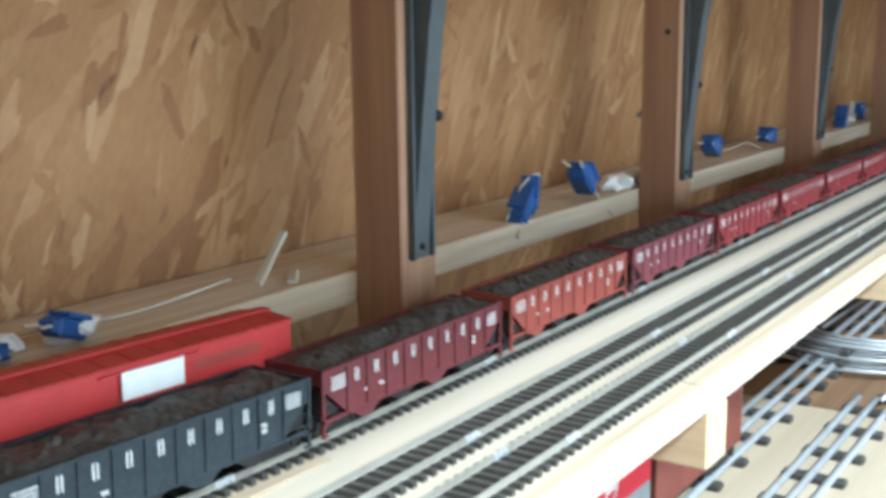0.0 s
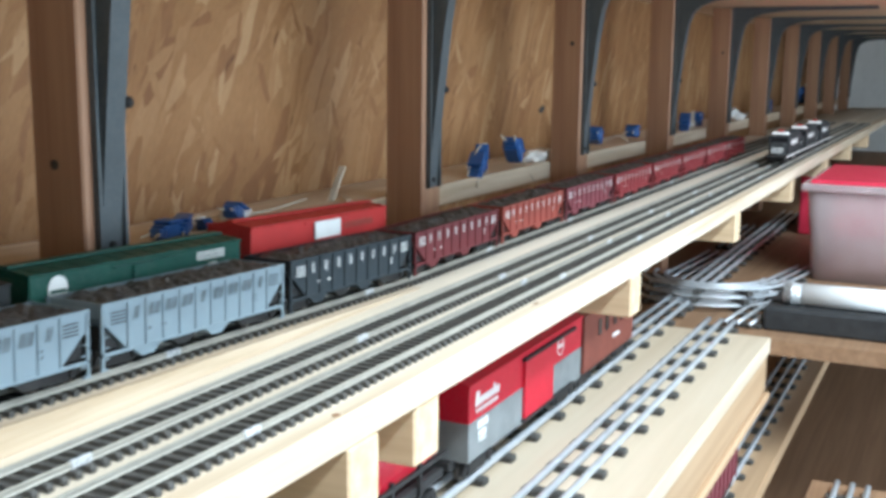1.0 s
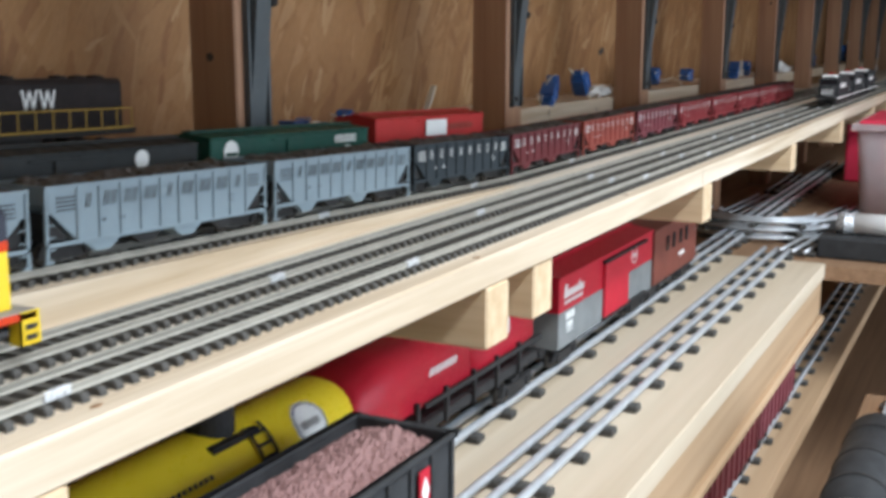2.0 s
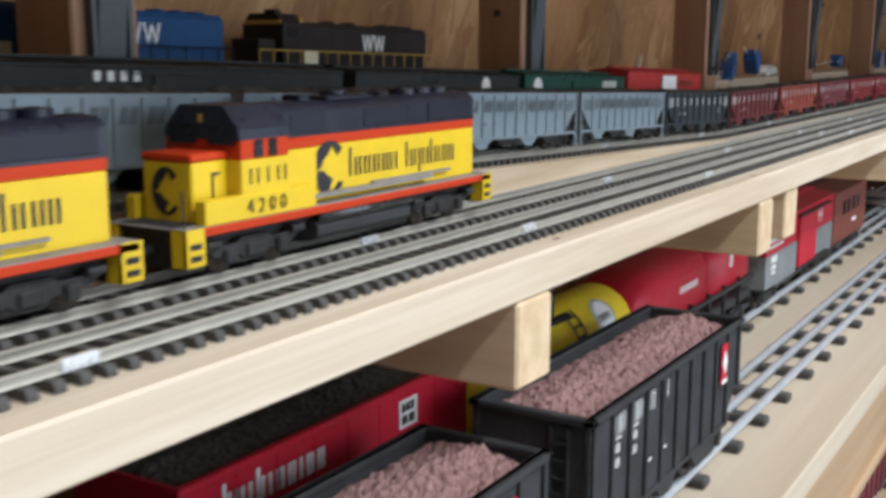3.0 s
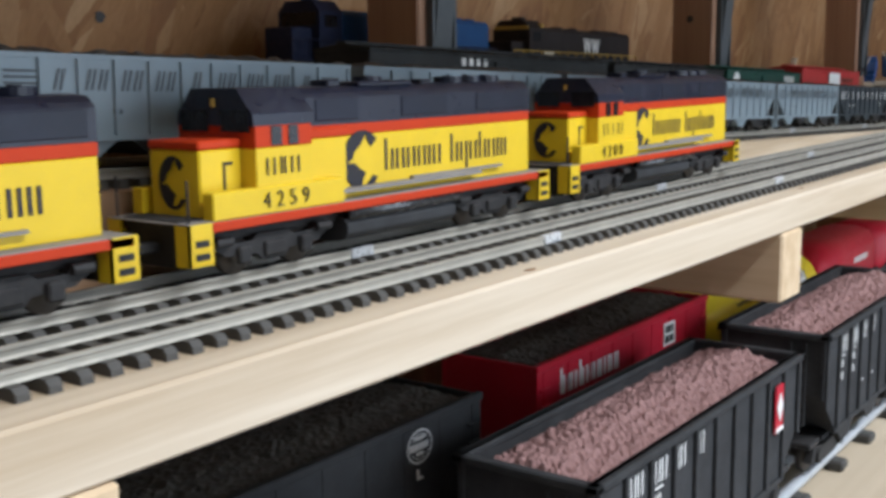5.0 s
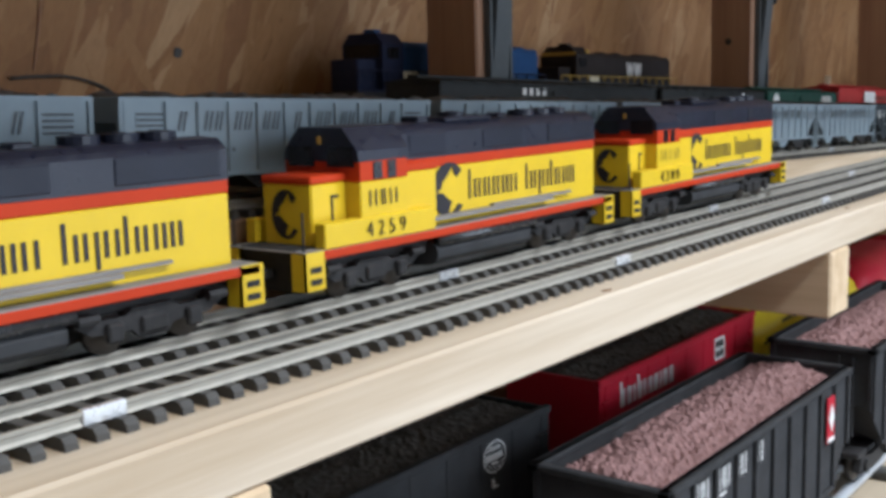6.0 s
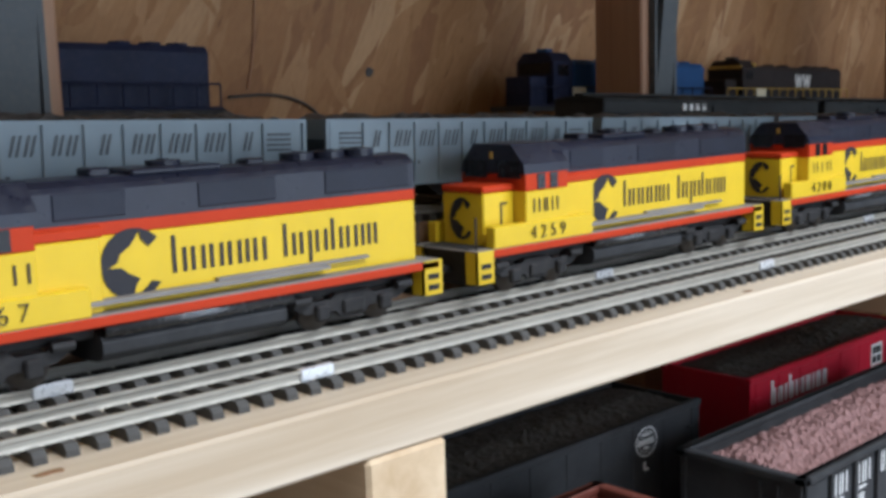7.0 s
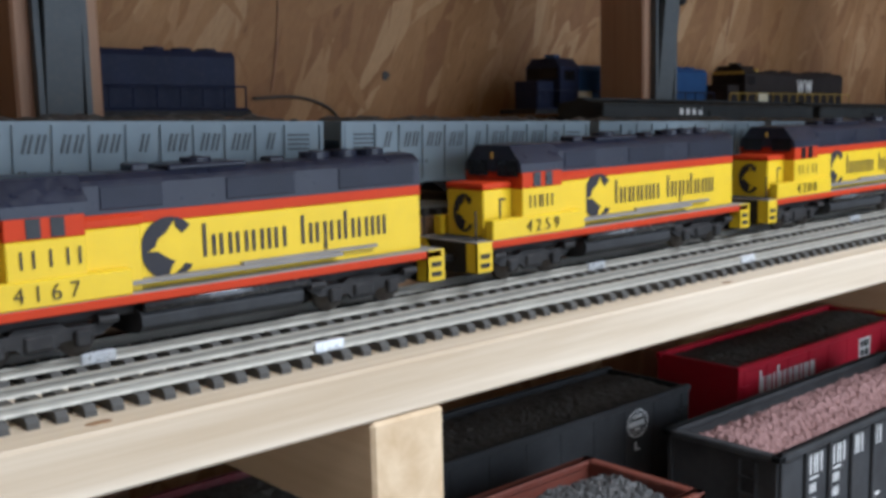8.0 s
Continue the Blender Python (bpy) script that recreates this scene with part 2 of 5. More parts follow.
def box(bm, x0, x1, y0, y1, z0, z1, bevel=0.0):
    vs = [bm.verts.new((x, y, z)) for x in (x0, x1) for y in (y0, y1) for z in (z0, z1)]
    q = lambda *k: bm.faces.new([vs[i] for i in k])
    fs = [q(0, 1, 3, 2), q(4, 6, 7, 5), q(0, 4, 5, 1), q(2, 3, 7, 6), q(0, 2, 6, 4), q(1, 5, 7, 3)]
    if bevel:
        es = list({e for f in fs for e in f.edges})
        bmesh.ops.bevel(bm, geom=es, offset=bevel, segments=1, affect="EDGES", profile=0.5)
    return bm


def boxes(*dims, bevel=0.0):
    bm = bmesh.new()
    for d in dims:
        box(bm, *d, bevel=bevel)
    return bm


def prism(bm, outline, y0, y1):
    """Outline in x, z pushed out along y."""
    a = [bm.verts.new((x, y0, z)) for x, z in outline]
    b = [bm.verts.new((x, y1, z)) for x, z in outline]
    bm.faces.new(a)
    bm.faces.new(b[::-1])
    n = len(a)
    for i in range(n):
        bm.faces.new((a[i], b[i], b[(i + 1) % n], a[(i + 1) % n]))
    bmesh.ops.recalc_face_normals(bm, faces=bm.faces)
    return bm


def loft(bm, outline, x0, x1):
    """Outline in y, z pushed out along x."""
    a = [bm.verts.new((x0, y, z)) for y, z in outline]
    b = [bm.verts.new((x1, y, z)) for y, z in outline]
    bm.faces.new(a)
    bm.faces.new(b[::-1])
    n = len(a)
    for i in range(n):
        bm.faces.new((a[i], b[i], b[(i + 1) % n], a[(i + 1) % n]))
    bmesh.ops.recalc_face_normals(bm, faces=bm.faces)
    return bm


def rod(bm, p, q, r, n=8):
    p, q = Vector(p), Vector(q)
    m = Matrix.Translation((p + q) / 2) @ (q - p).to_track_quat("Z", "Y").to_matrix().to_4x4()
    bmesh.ops.create_cone(bm, cap_ends=True, segments=n, radius1=r, radius2=r, depth=(q - p).length, matrix=m)
    return bm


def sweep(name, profile, u0, u1, mat, step=0.04, climb=None):
    """A profile in v, z carried along the bench from u0 to u1."""
    bm = bmesh.new()
    n = max(2, int((u1 - u0) / step))
    rings = []
    for k in range(n + 1):
        u = u0 + (u1 - u0) * k / n
        dz = climb(u)[1] if climb else 0.0
        dv = climb(u)[0] if climb else 0.0
        rings.append([bm.verts.new(place(u, v + dv, z + dz)) for v, z in profile])
    for a, b in zip(rings, rings[1:]):
        for i in range(len(profile)):
            j = (i + 1) % len(profile)
            bm.faces.new((a[i], a[j], b[j], b[i]))
    bm.faces.new(rings[0][::-1])
    bm.faces.new(rings[-1])
    bmesh.ops.recalc_face_normals(bm, faces=bm.faces)
    return new(name, mesh_of(name, bm, mat))


def rect(v0, v1, z0, z1, c=0.0):
    if not c:
        return [(v0, z0), (v1, z0), (v1, z1), (v0, z1)]
    return [(v0 + c, z0), (v1 - c, z0), (v1, z0 + c), (v1, z1 - c), (v1 - c, z1), (v0 + c, z1), (v0, z1 - c), (v0, z0 + c)]


CLIMB = 0.0325


def back_climb(u):
    """The two rear tracks draw away from the front pair and climb towards the left."""
    d = max(0.56 - u, 0.0)
    return (-0.014 * d, CLIMB * d)


def bars(bm, x0, z0, widths, heights, gap, y, slant=0.0, th=0.0004, drop=None):
    """A row of plain upright bars standing for lettering, on the plane y."""
    x = x0
    for i, w in enumerate(widths):
        h = heights[i % len(heights)]
        lo = drop[i] if drop else 0.0
        if w > 0 and h > 0:
            s = slant * h
            o = [(x, z0 + lo), (x + w, z0 + lo), (x + w + s, z0 + lo + h), (x + s, z0 + lo + h)]
            prism(bm, o, y - th, y)
        x += abs(w) + gap
    return bm


def ring(bm, cx, cz, rx, rz, w, y, a0=0, a1=360, slant=0.0, n=14):
    """A flat elliptic ring or arc of ink on the plane y; slant leans it to the right."""
    def at(k, inner):
        a = radians(a0 + (a1 - a0) * k / n)
        dz = (rz - inner) * math.sin(a)
        return (cx + (rx - inner) * math.cos(a) + slant * dz, y - 0.0003, cz + dz)
    for k in range(n):
        bm.faces.new([bm.verts.new(p) for p in (at(k, 0), at(k + 1, 0), at(k + 1, w), at(k, w))])


def bar(bm, x, z0, z1, w, y, slant=0.0):
    """One flat upright bar of ink."""
    s = slant * (z1 - z0) / 2
    bm.faces.new([bm.verts.new(p) for p in ((x - s, y - 0.0003, z0), (x + w - s, y - 0.0003, z0), (x + w + s, y - 0.0003, z1), (x + s, y - 0.0003, z1))])


def shapes(bm, groups, x, z, low, tall, wide, pen, y, slant=0.0):
    """A row of plain upright bars of ink for a name: each digit is a group of so many bars, T a pair with one tall bar, y a pair with one low bar."""
    for g in groups:
        if g == " ":
            x += wide * 0.8
            continue
        n = int(g) if g.isdigit() else 2
        w = pen + (wide - pen) * (n - 1) * (1.0 if n < 3 else 0.8)
        for q in range(n):
            z0 = z - low * 0.4 if g == "y" and q else z
            bar(bm, x + (w - pen) * q / max(n - 1, 1), z0, z + (tall if g == "T" and q == 0 else low), pen, y, slant)
        x += w + pen * 1.15
    return x


def lettering(text, size, mat, parent, m, name="number", depth=0.0002):
    c = bpy.data.curves.new(name, "FONT")
    c.body, c.size, c.extrude, c.align_x, c.offset = text, size, depth, "LEFT", -0.00014
    tmp = bpy.data.objects.new(name, c)
    scene.collection.objects.link(tmp)
    me = bpy.data.meshes.new_from_object(tmp.evaluated_get(bpy.context.evaluated_depsgraph_get()))
    bpy.data.objects.remove(tmp)
    bpy.data.curves.remove(c)
    me.materials.clear()
    me.materials.append(mat)
    ob = new(name, me)
    ob.parent = parent
    ob.matrix_basis = m
    return ob


FACE = Matrix.Rotation(math.pi / 2, 4, "X")   # lays lettering on a side that looks to -y

# ---- the garage shell ----


def slab(name, x0, x1, y0, y1, z0, z1, mat, label, cat):
    ob = part(name, boxes((x0, x1, y0, y1, z0, z1)), mat)
    return tagged(ob, label, cat, kind="structure")


slab("floor", -3.2, 6.2, -2.3, 2.0, -0.1, 0.0, CONCRETE, "bare grey concrete garage floor", "floor")
slab("ceiling", -3.2, 6.2, -2.3, 2.0, 2.45, 2.55, WALLBOARD, "plain white wallboard garage ceiling", "ceiling")
slab("wall_west", -3.3, -3.2, -2.3, 2.0, 0.0, 2.45, WALLBOARD, "plain white wallboard side wall", "wall")
slab("wall_east", 6.2, 6.3, -2.3, 2.0, 0.0, 2.45, WALLBOARD, "plain white wallboard side wall", "wall")
slab("wall_south_lintel", -3.2, 6.2, -2.4, -2.3, 2.1, 2.45, WALLBOARD, "white lintel over the open garage door", "wall")
slab("wall_south_a", -3.2, -0.4, -2.4, -2.3, 0.0, 2.1, WALLBOARD, "white wall beside the open garage door", "wall")
slab("wall_south_b", 2.0, 6.2, -2.4, -2.3, 0.0, 2.1, WALLBOARD, "white wall beside the open garage door", "wall")
slab("wall_outer", -3.2, 6.2, 1.6, 1.7, 0.0, 2.45, WALLBOARD, "plain wall behind the strand board panelling", "wall")

U_END, U_START = 4.6, -1.3
TOP = 0.0166         # top of the deck and of its edge board
LEDGE = 0.0568       # top of the ledge behind the posts


def ledge_climb(u):
    """The ledge rises gently towards the left."""
    return (0.0, 0.0225 * max(0.45 - u, 0.0))


tagged(sweep("wall_north", rect(0.305, 0.318, -1.1, 1.3), U_START, U_END, OSB), "bare oriented strand board panelling with long tan flakes", "wall", kind="structure")

# posts with slotted steel standards
POST_U = [-0.862, -0.467, -0.072, 0.322, 0.727, 1.148, 1.585, 2.025, 2.470, 2.920, 3.370, 3.820, 4.270]
knot_me = mesh_of("knot", rod(bmesh.new(), (-0.0004, 0.016, 0), (0.0010, 0.016, 0), 0.0028, 10), DARK_WIRE)
post_me = mesh_of("post", boxes((0, 0.036, 0, 0.036, -1.1, 0.285), bevel=0.0012), PINE_Z)


def standard_mesh():
    bm = bmesh.new()
    o = [(0.007, -0.0001), (0.007, -0.0045), (0.0095, -0.0045), (0.0095, -0.0020), (0.0265, -0.0020), (0.0265, -0.0045), (0.029, -0.0045), (0.029, -0.0001)]
    lo = [bm.verts.new((x, y, 0.066)) for x, y in o]
    hi = [bm.verts.new((x, y, 0.286)) for x, y in o]
    bm.faces.new(lo)
    bm.faces.new(hi)
    for k in range(8):
        bm.faces.new((lo[k], lo[(k + 1) % 8], hi[(k + 1) % 8], hi[k]))
    bmesh.ops.recalc_face_normals(bm, faces=bm.faces)
    return mesh_of("standard", bm, STEEL)


def bracket_mesh():
    bm = bmesh.new()
    o = [(-0.0022, 0.078), (-0.0055, 0.115), (-0.0095, 0.155), (-0.0150, 0.205), (-0.0205, 0.240), (-0.026, 0.255), (-0.037, 0.266), (-0.058, 0.274),
         (-0.10, 0.279), (-0.26, 0.281), (-0.26, 0.2866), (-0.0022, 0.2866)]
    loft(bm, o, 0.0105, 0.0255)
    return mesh_of("bracket", bm, STEEL)


std_me, brk_me = standard_mesh(), bracket_mesh()
bm = bmesh.new()
rod(bm, (0.0250, -0.0075, 0.152), (0.0300, -0.0075, 0.152), 0.0034, 10)
bolt_me = mesh_of("bolt", bm, FRAME, True)
bm = bmesh.new()
rod(bm, (0.018, -0.0018, 0.073), (0.018, -0.0036, 0.073), 0.0022, 8)
screw_me = mesh_of("screw", bm, FRAME, True)
for u in POST_U:
    ob = thing("post", stand(u, 0.185, 0.0), "brown timber post with a grey slotted steel standard", "post", "posts along the wall")
    shared("timber", post_me, ob, Matrix())
    shared("standard", std_me, ob, Matrix())
    shared("bracket", brk_me, ob, Matrix())
    shared("bolt", bolt_me, ob, Matrix())
    shared("screw", screw_me, ob, Matrix())
    if u in (0.322, 1.148, 2.025):
        shared("knot", knot_me, ob, Matrix.Translation((0, 0.004 if u < 0.5 else -0.004, 0.118 if u < 0.5 else 0.2)))

# ledge between and behind the posts, upper shelf above
tagged(sweep("ledge", rect(0.2215, 0.300, 0.036, LEDGE - 0.0002, 0.001), U_START, U_END, PINE, climb=ledge_climb), "pale pine ledge behind the posts", "ledge", kind="structure")
tagged(sweep("upper_shelf", rect(-0.13, 0.300, 0.287, 0.306, 0.001), U_START, U_END, PINE_Y), "pine shelf overhead on steel brackets", "shelf", kind="structure")

# ---- the upper deck ----
tagged(sweep("deck", rect(0.0225, 0.2205, 0.002, TOP - 0.0004), U_START, U_END, PLY), "plywood deck of the upper track level", "deck", kind="structure")
for a, b in ((U_START, 0.742), (0.7435, 2.1), (2.102, U_END)):
    tagged(sweep("edge_board", rect(0.0, 0.022, 0.0, TOP, 0.0009), a, b, PINE), "pale pine edge board along the deck", "edge board", kind="structure")
# rising strip under the two rear tracks


def ramp_strip(u0, u1, mat):
    bm = bmesh.new()
    rings = []
    n = 40
    for k in range(n + 1):
        u = u0 + (u1 - u0) * k / n
        dv, dz = back_climb(u)
        rings.append([bm.verts.new(place(u, v, z)) for v, z in ((0.1005 + dv, TOP - 0.0003), (0.205, TOP - 0.0003), (0.205, TOP + dz), (0.1005 + dv, TOP + dz))])
    for a, b in zip(rings, rings[1:]):
        for i in range(4):
            bm.faces.new((a[i], a[(i + 1) % 4], b[(i + 1) % 4], b[i]))
    bm.faces.new(rings[0][::-1])
    bm.faces.new(rings[-1])
    bmesh.ops.recalc_face_normals(bm, faces=bm.faces)
    return part("track_ramp", bm, mat)


tagged(ramp_strip(0.0, 0.559, PINE), "long pine wedge carrying the two climbing rear tracks", "ramp", kind="structure")
# left stretch in browner wood: shade behind the diesels put into the colour
tagged(ramp_strip(U_START, -0.002, RAIL_WOOD), "pine wedge carrying the two climbing rear tracks, coloured brown for shade behind the diesels", "ramp", kind="structure")

# joists under the deck
joist_me = mesh_of("joist", boxes((-0.0285, 0, 0, 0.215, -0.0345, -0.0004), bevel=0.0012), PINE_Y)
for u, v in ((-0.93, 0.0), (-0.411, 0.0), (0.0, 0.0), (0.319, 0.0), (0.391, 0.003), (0.780, 0.0), (1.223, 0.0), (1.667, 0.0), (2.11, 0.0), (2.555, 0.0), (3.0, 0.0)):
    tagged(shared("joist", joist_me, None, stand(u, v, 0.0)), "sawn pine joist under the upper deck", "joist", "joists under the deck")

# ---- lower decks ----
LOW = -0.1555

tagged(sweep("lower_deck", rect(-0.0430, 0.270, LOW - 0.019, LOW, 0.0009), U_START, 1.235, PALE_BOARD), "wide pale pine board of the lower track level", "deck", kind="structure")
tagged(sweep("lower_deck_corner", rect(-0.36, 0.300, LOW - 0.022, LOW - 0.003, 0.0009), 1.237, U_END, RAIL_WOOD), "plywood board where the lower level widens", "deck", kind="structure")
tagged(sweep("lower_fascia", rect(-0.0405, -0.0215, LOW - 0.067, LOW - 0.0194, 0.0009), U_START, 1.230, TAN_WOOD), "tan pine fascia under the lower deck", "fascia", kind="structure")
tagged(sweep("fascia_lip", rect(-0.0465, -0.0215, LOW - 0.077, LOW - 0.0674, 0.0022), U_START, 1.230, TAN_WOOD), "tan pine lip along the foot of the fascia", "trim", kind="structure")
BOTTOM = LOW - 0.1645
tagged(sweep("bottom_deck", rect(-0.0540, 0.300, BOTTOM - 0.019, BOTTOM, 0.0009), U_START, U_END, TAN_WOOD), "plywood board of the bottom track level", "deck", kind="structure")
tagged(sweep("lowest_shelf", rect(-0.40, 0.300, LOW - 0.345, LOW - 0.326, 0.0009), U_START, U_END, RAIL_WOOD), "brown board below the bottom track level", "shelf", kind="structure")
FRONT = LOW - 0.131
tagged(sweep("front_shelf", rect(-0.30, -0.115, FRONT - 0.019, FRONT, 0.0009), 0.30, 1.12, RAIL_WOOD), "short brown shelf in front of the bottom level", "shelf", kind="structure")

# ---- track ----


def ho_track(v, u0, u1, picks, climb=None, label="", joints=()):
    t = thing("railway_track", Matrix(), label, "track", "upper tracks")
    cl = climb or (lambda u: (0.0, 0.0))
    z = TOP
    for side in (-0.0088, 0.0088):
        ob = sweep("rail", [(v + side - 0.0008, z + 0.0028), (v + side + 0.0008, z + 0.0028), (v + side + 0.0003, z + 0.0036),
                            (v + side + 0.0003, z + 0.0047), (v + side + 0.0007, z + 0.0050), (v + side + 0.0007, z + 0.0057), (v + side + 0.0004, z + 0.0059),
                            (v + side - 0.0004, z + 0.0059), (v + side - 0.0007, z + 0.0057), (v + side - 0.0007, z + 0.0050), (v + side - 0.0003, z + 0.0047), (v + side - 0.0003, z + 0.0036)], u0, u1, RAIL, 0.03, climb=climb)
        ob.parent = t
    tb = bmesh.new()
    loft(tb, [(-0.0140, 0), (-0.0139, 0.0016), (-0.0126, 0.0029), (0.0126, 0.0029), (0.0139, 0.0016), (0.0140, 0)], -0.0016, 0.0016)
    tie = mesh_of("tie", tb, TIE)
    rest = bmesh.new()
    u = u0
    while u < u1:
        dv, dz = cl(u)
        m = stand(u, v + dv, z + dz)
        if picks[0] <= u <= picks[1]:
            shared("tie", tie, t, m)
        else:
            k = bmesh.new()
            box(k, -0.0016, 0.0016, -0.0140, 0.0140, 0, 0.0028)
            for f in k.faces:
                rest.faces.new([rest.verts.new(m @ w.co) for w in f.verts])
            k.free()
        u += 0.0074
    ob = part("tie_strip", rest, TIE, t)
    tagged(ob, kind="stuff")
    jm = mesh_of("rail_joiner", boxes((-0.0055, 0.0055, -0.0011, 0.0011, 0.0027, 0.0062), bevel=0.0003), JOINER)
    for ju, s in joints:
        dv, dz = cl(ju)
        shared("rail_joiner", jm, t, stand(ju, v + dv + s * 0.0088, z + dz))
    return t


V1, V2, V3, V4 = 0.0270, 0.0655, 0.1215, 0.1560
j1 = [(-0.669 + 0.2275 * k, -1) for k in range(5)] + [(0.4235 + 0.2049 * k, -1) for k in range(1, 9)] + [(0.39 + 0.2049 * k, 1) for k in range(1, 9)]
j2 = [(-0.4975 + 0.2265 * k, -1) for k in range(4)] + [(0.40 + 0.2049 * k, -1) for k in range(9)]
ho_track(V1, -1.2, 3.2, (-0.62, 0.55), label="nickel model railway track on black plastic ties along the edge", joints=j1)
ho_track(V2, -1.2, 3.2, (-0.62, 0.55), label="nickel model railway track under the yellow diesels", joints=j2)
ho_track(V3, -1.2, 3.2, (9, 9), back_climb, "climbing model railway track under the hopper cars", [(0.3 + 0.2049 * k, -1) for k in range(8)])
ho_track(V4, -1.2, 3.2, (9, 9), back_climb, "rear model railway track below the wall")
RAIL_TOP = TOP + 0.0059


def o_track(v, u0, u1, label, zdeck=LOW, path=None):
    t = thing("tinplate_track", Matrix(), label, "track", "lower tracks")
    for side in (-0.016, 0.0, 0.016):
        tube = [(v + side + 0.0031 * math.cos(a), zdeck + 0.0095 + 0.0031 * math.sin(a)) for a in [k * math.tau / 8 for k in range(8)]]
        ob = sweep("tube_rail", tube, u0, u1, TUBE, 0.05)
        for p in ob.data.polygons:
            p.use_smooth = True
        ob.parent = t
        web = sweep("rail_web", rect(v + side - 0.0006, v + side + 0.0006, zdeck + 0.005, zdeck + 0.009), u0, u1, TUBE, 0.05)
        web.parent = t
    tie = mesh_of("metal_tie", boxes((-0.0055, 0.0055, -0.0250, 0.0250, 0.0, 0.006), bevel=0.0012), TIE)
    u = u0 + 0.03
    k = 0
    while u < u1:
        shared("metal_tie", tie, t, stand(u, v, zdeck + 0.0003))
        u += 0.058 if k % 3 else 0.066
        k += 1
    return t


O_TOP = LOW + 0.0126
VA, VB = 0.0230, 0.1030
o_track(VA, -1.1, 1.26, "three-rail tinplate track along the lower deck")
o_track(VB, -1.1, 2.4, "three-rail tinplate track behind the ore hoppers")
o_track(-0.0075, -0.2, 3.0, "three-rail tinplate track on the bottom level", BOTTOM)
o_track(-0.160, 0.31, 1.10, "three-rail tinplate track on the front shelf", FRONT)


# ---- rolling stock ----


def truck(parent, x, s=1.0, half=0.0115, mat=None, sub="truck"):
    """A two-axle truck: side frames, bolster and four wheels."""
    bm = bmesh.new()
    for y in (-half * s, half * s):
        o = [(-0.017, 0.0045), (-0.015, 0.0095), (-0.005, 0.0078), (0.005, 0.0078), (0.015, 0.0095), (0.017, 0.0045), (0.006, 0.0025), (-0.006, 0.0025)]
        prism(bm, [(x + a * s, b * s) for a, b in o], y - 0.0012 * s, y + 0.0012 * s)
        for a in (-0.011, 0.011):
            rod(bm, (x + a * s, y - 0.0022 * s, 0.0055 * s), (x + a * s, y + 0.0022 * s, 0.0055 * s), 0.0022 * s, 8)
    box(bm, x - 0.004 * s, x + 0.004 * s, -half * s, half * s, 0.005 * s, 0.0095 * s)
    t = part(sub, bm, mat or FRAME, parent)
    for a in (-0.011, 0.011):
        w = bmesh.new()
        for y in (-0.0085, 0.0085):
            rod(w, (x + a * s, (y - 0.0012) * s, 0.0052 * s), (x + a * s, (y + 0.0012) * s, 0.0052 * s), 0.0052 * s, 16)
        rod(w, (x + a * s, -0.0085 * s, 0.0052 * s), (x + a * s, 0.0085 * s, 0.0052 * s), 0.0012 * s, 6)
        part("wheelset", w, WHEEL, t, "worn metal wheelset", True)
    return t


def loco_truck(parent, x):
    """A long locomotive truck: side frames with journal boxes, springs and brake cylinders, two wheelsets."""
    t = part("truck", boxes((x - 0.005, x + 0.005, -0.011, 0.011, 0.006, 0.010)), FRAME, parent)
    for s in (-1, 1):
        y0, y1 = sorted((s * 0.0112, s * 0.0132))
        bm = bmesh.new()
        o = [(-0.0235, 0.0092), (-0.0235, 0.0118), (-0.018, 0.0118), (-0.0165, 0.0096), (-0.0085, 0.0096), (-0.0065, 0.0112), (0.0065, 0.0112), (0.0085, 0.0096),
             (0.0165, 0.0096), (0.018, 0.0118), (0.0235, 0.0118), (0.0235, 0.0092), (0.0185, 0.0062), (0.0065, 0.0056), (0.0045, 0.0034), (-0.0045, 0.0034), (-0.0065, 0.0056), (-0.0185, 0.0062)]
        prism(bm, [(x + a, b) for a, b in o], y0, y1)
        part("side_frame", bm, FRAME, t)
        for a in (-0.0125, 0.0125):
            b0, b1 = sorted((s * 0.0128, s * 0.0152))
            part("journal_box", boxes((x + a - 0.0024, x + a + 0.0024, b0, b1, 0.0036, 0.0086), bevel=0.0006), FRAME, t)
            bm = bmesh.new()
            rod(bm, (x + a * 1.62 - 0.003, s * 0.0142, 0.0106), (x + a * 1.62 + 0.003, s * 0.0142, 0.0106), 0.0014, 8)
            part("brake_cylinder", bm, FRAME, t)
        b0, b1 = sorted((s * 0.0130, s * 0.0144))
        part("spring", boxes((x - 0.0042, x + 0.0042, b0, b1, 0.0044, 0.0088), bevel=0.0005), FRAME, t)
    for a in (-0.0125, 0.0125):
        w = bmesh.new()
        for y in (-0.0085, 0.0085):
            rod(w, (x + a, y - 0.0013, 0.0058), (x + a, y + 0.0013, 0.0058), 0.0058, 18)
        rod(w, (x + a, -0.0085, 0.0058), (x + a, 0.0085, 0.0058), 0.0014, 6)
        part("wheelset", w, WHEEL, t, "worn metal wheelset", True)
    return t


def fan(bm, x, y, z, r, h=0.0012):
    rod(bm, (x, y, z - 0.0005), (x, y, z + h), r, 16)
    rod(bm, (x, y, z + h), (x, y, z + h + 0.0004), r * 0.35, 8)


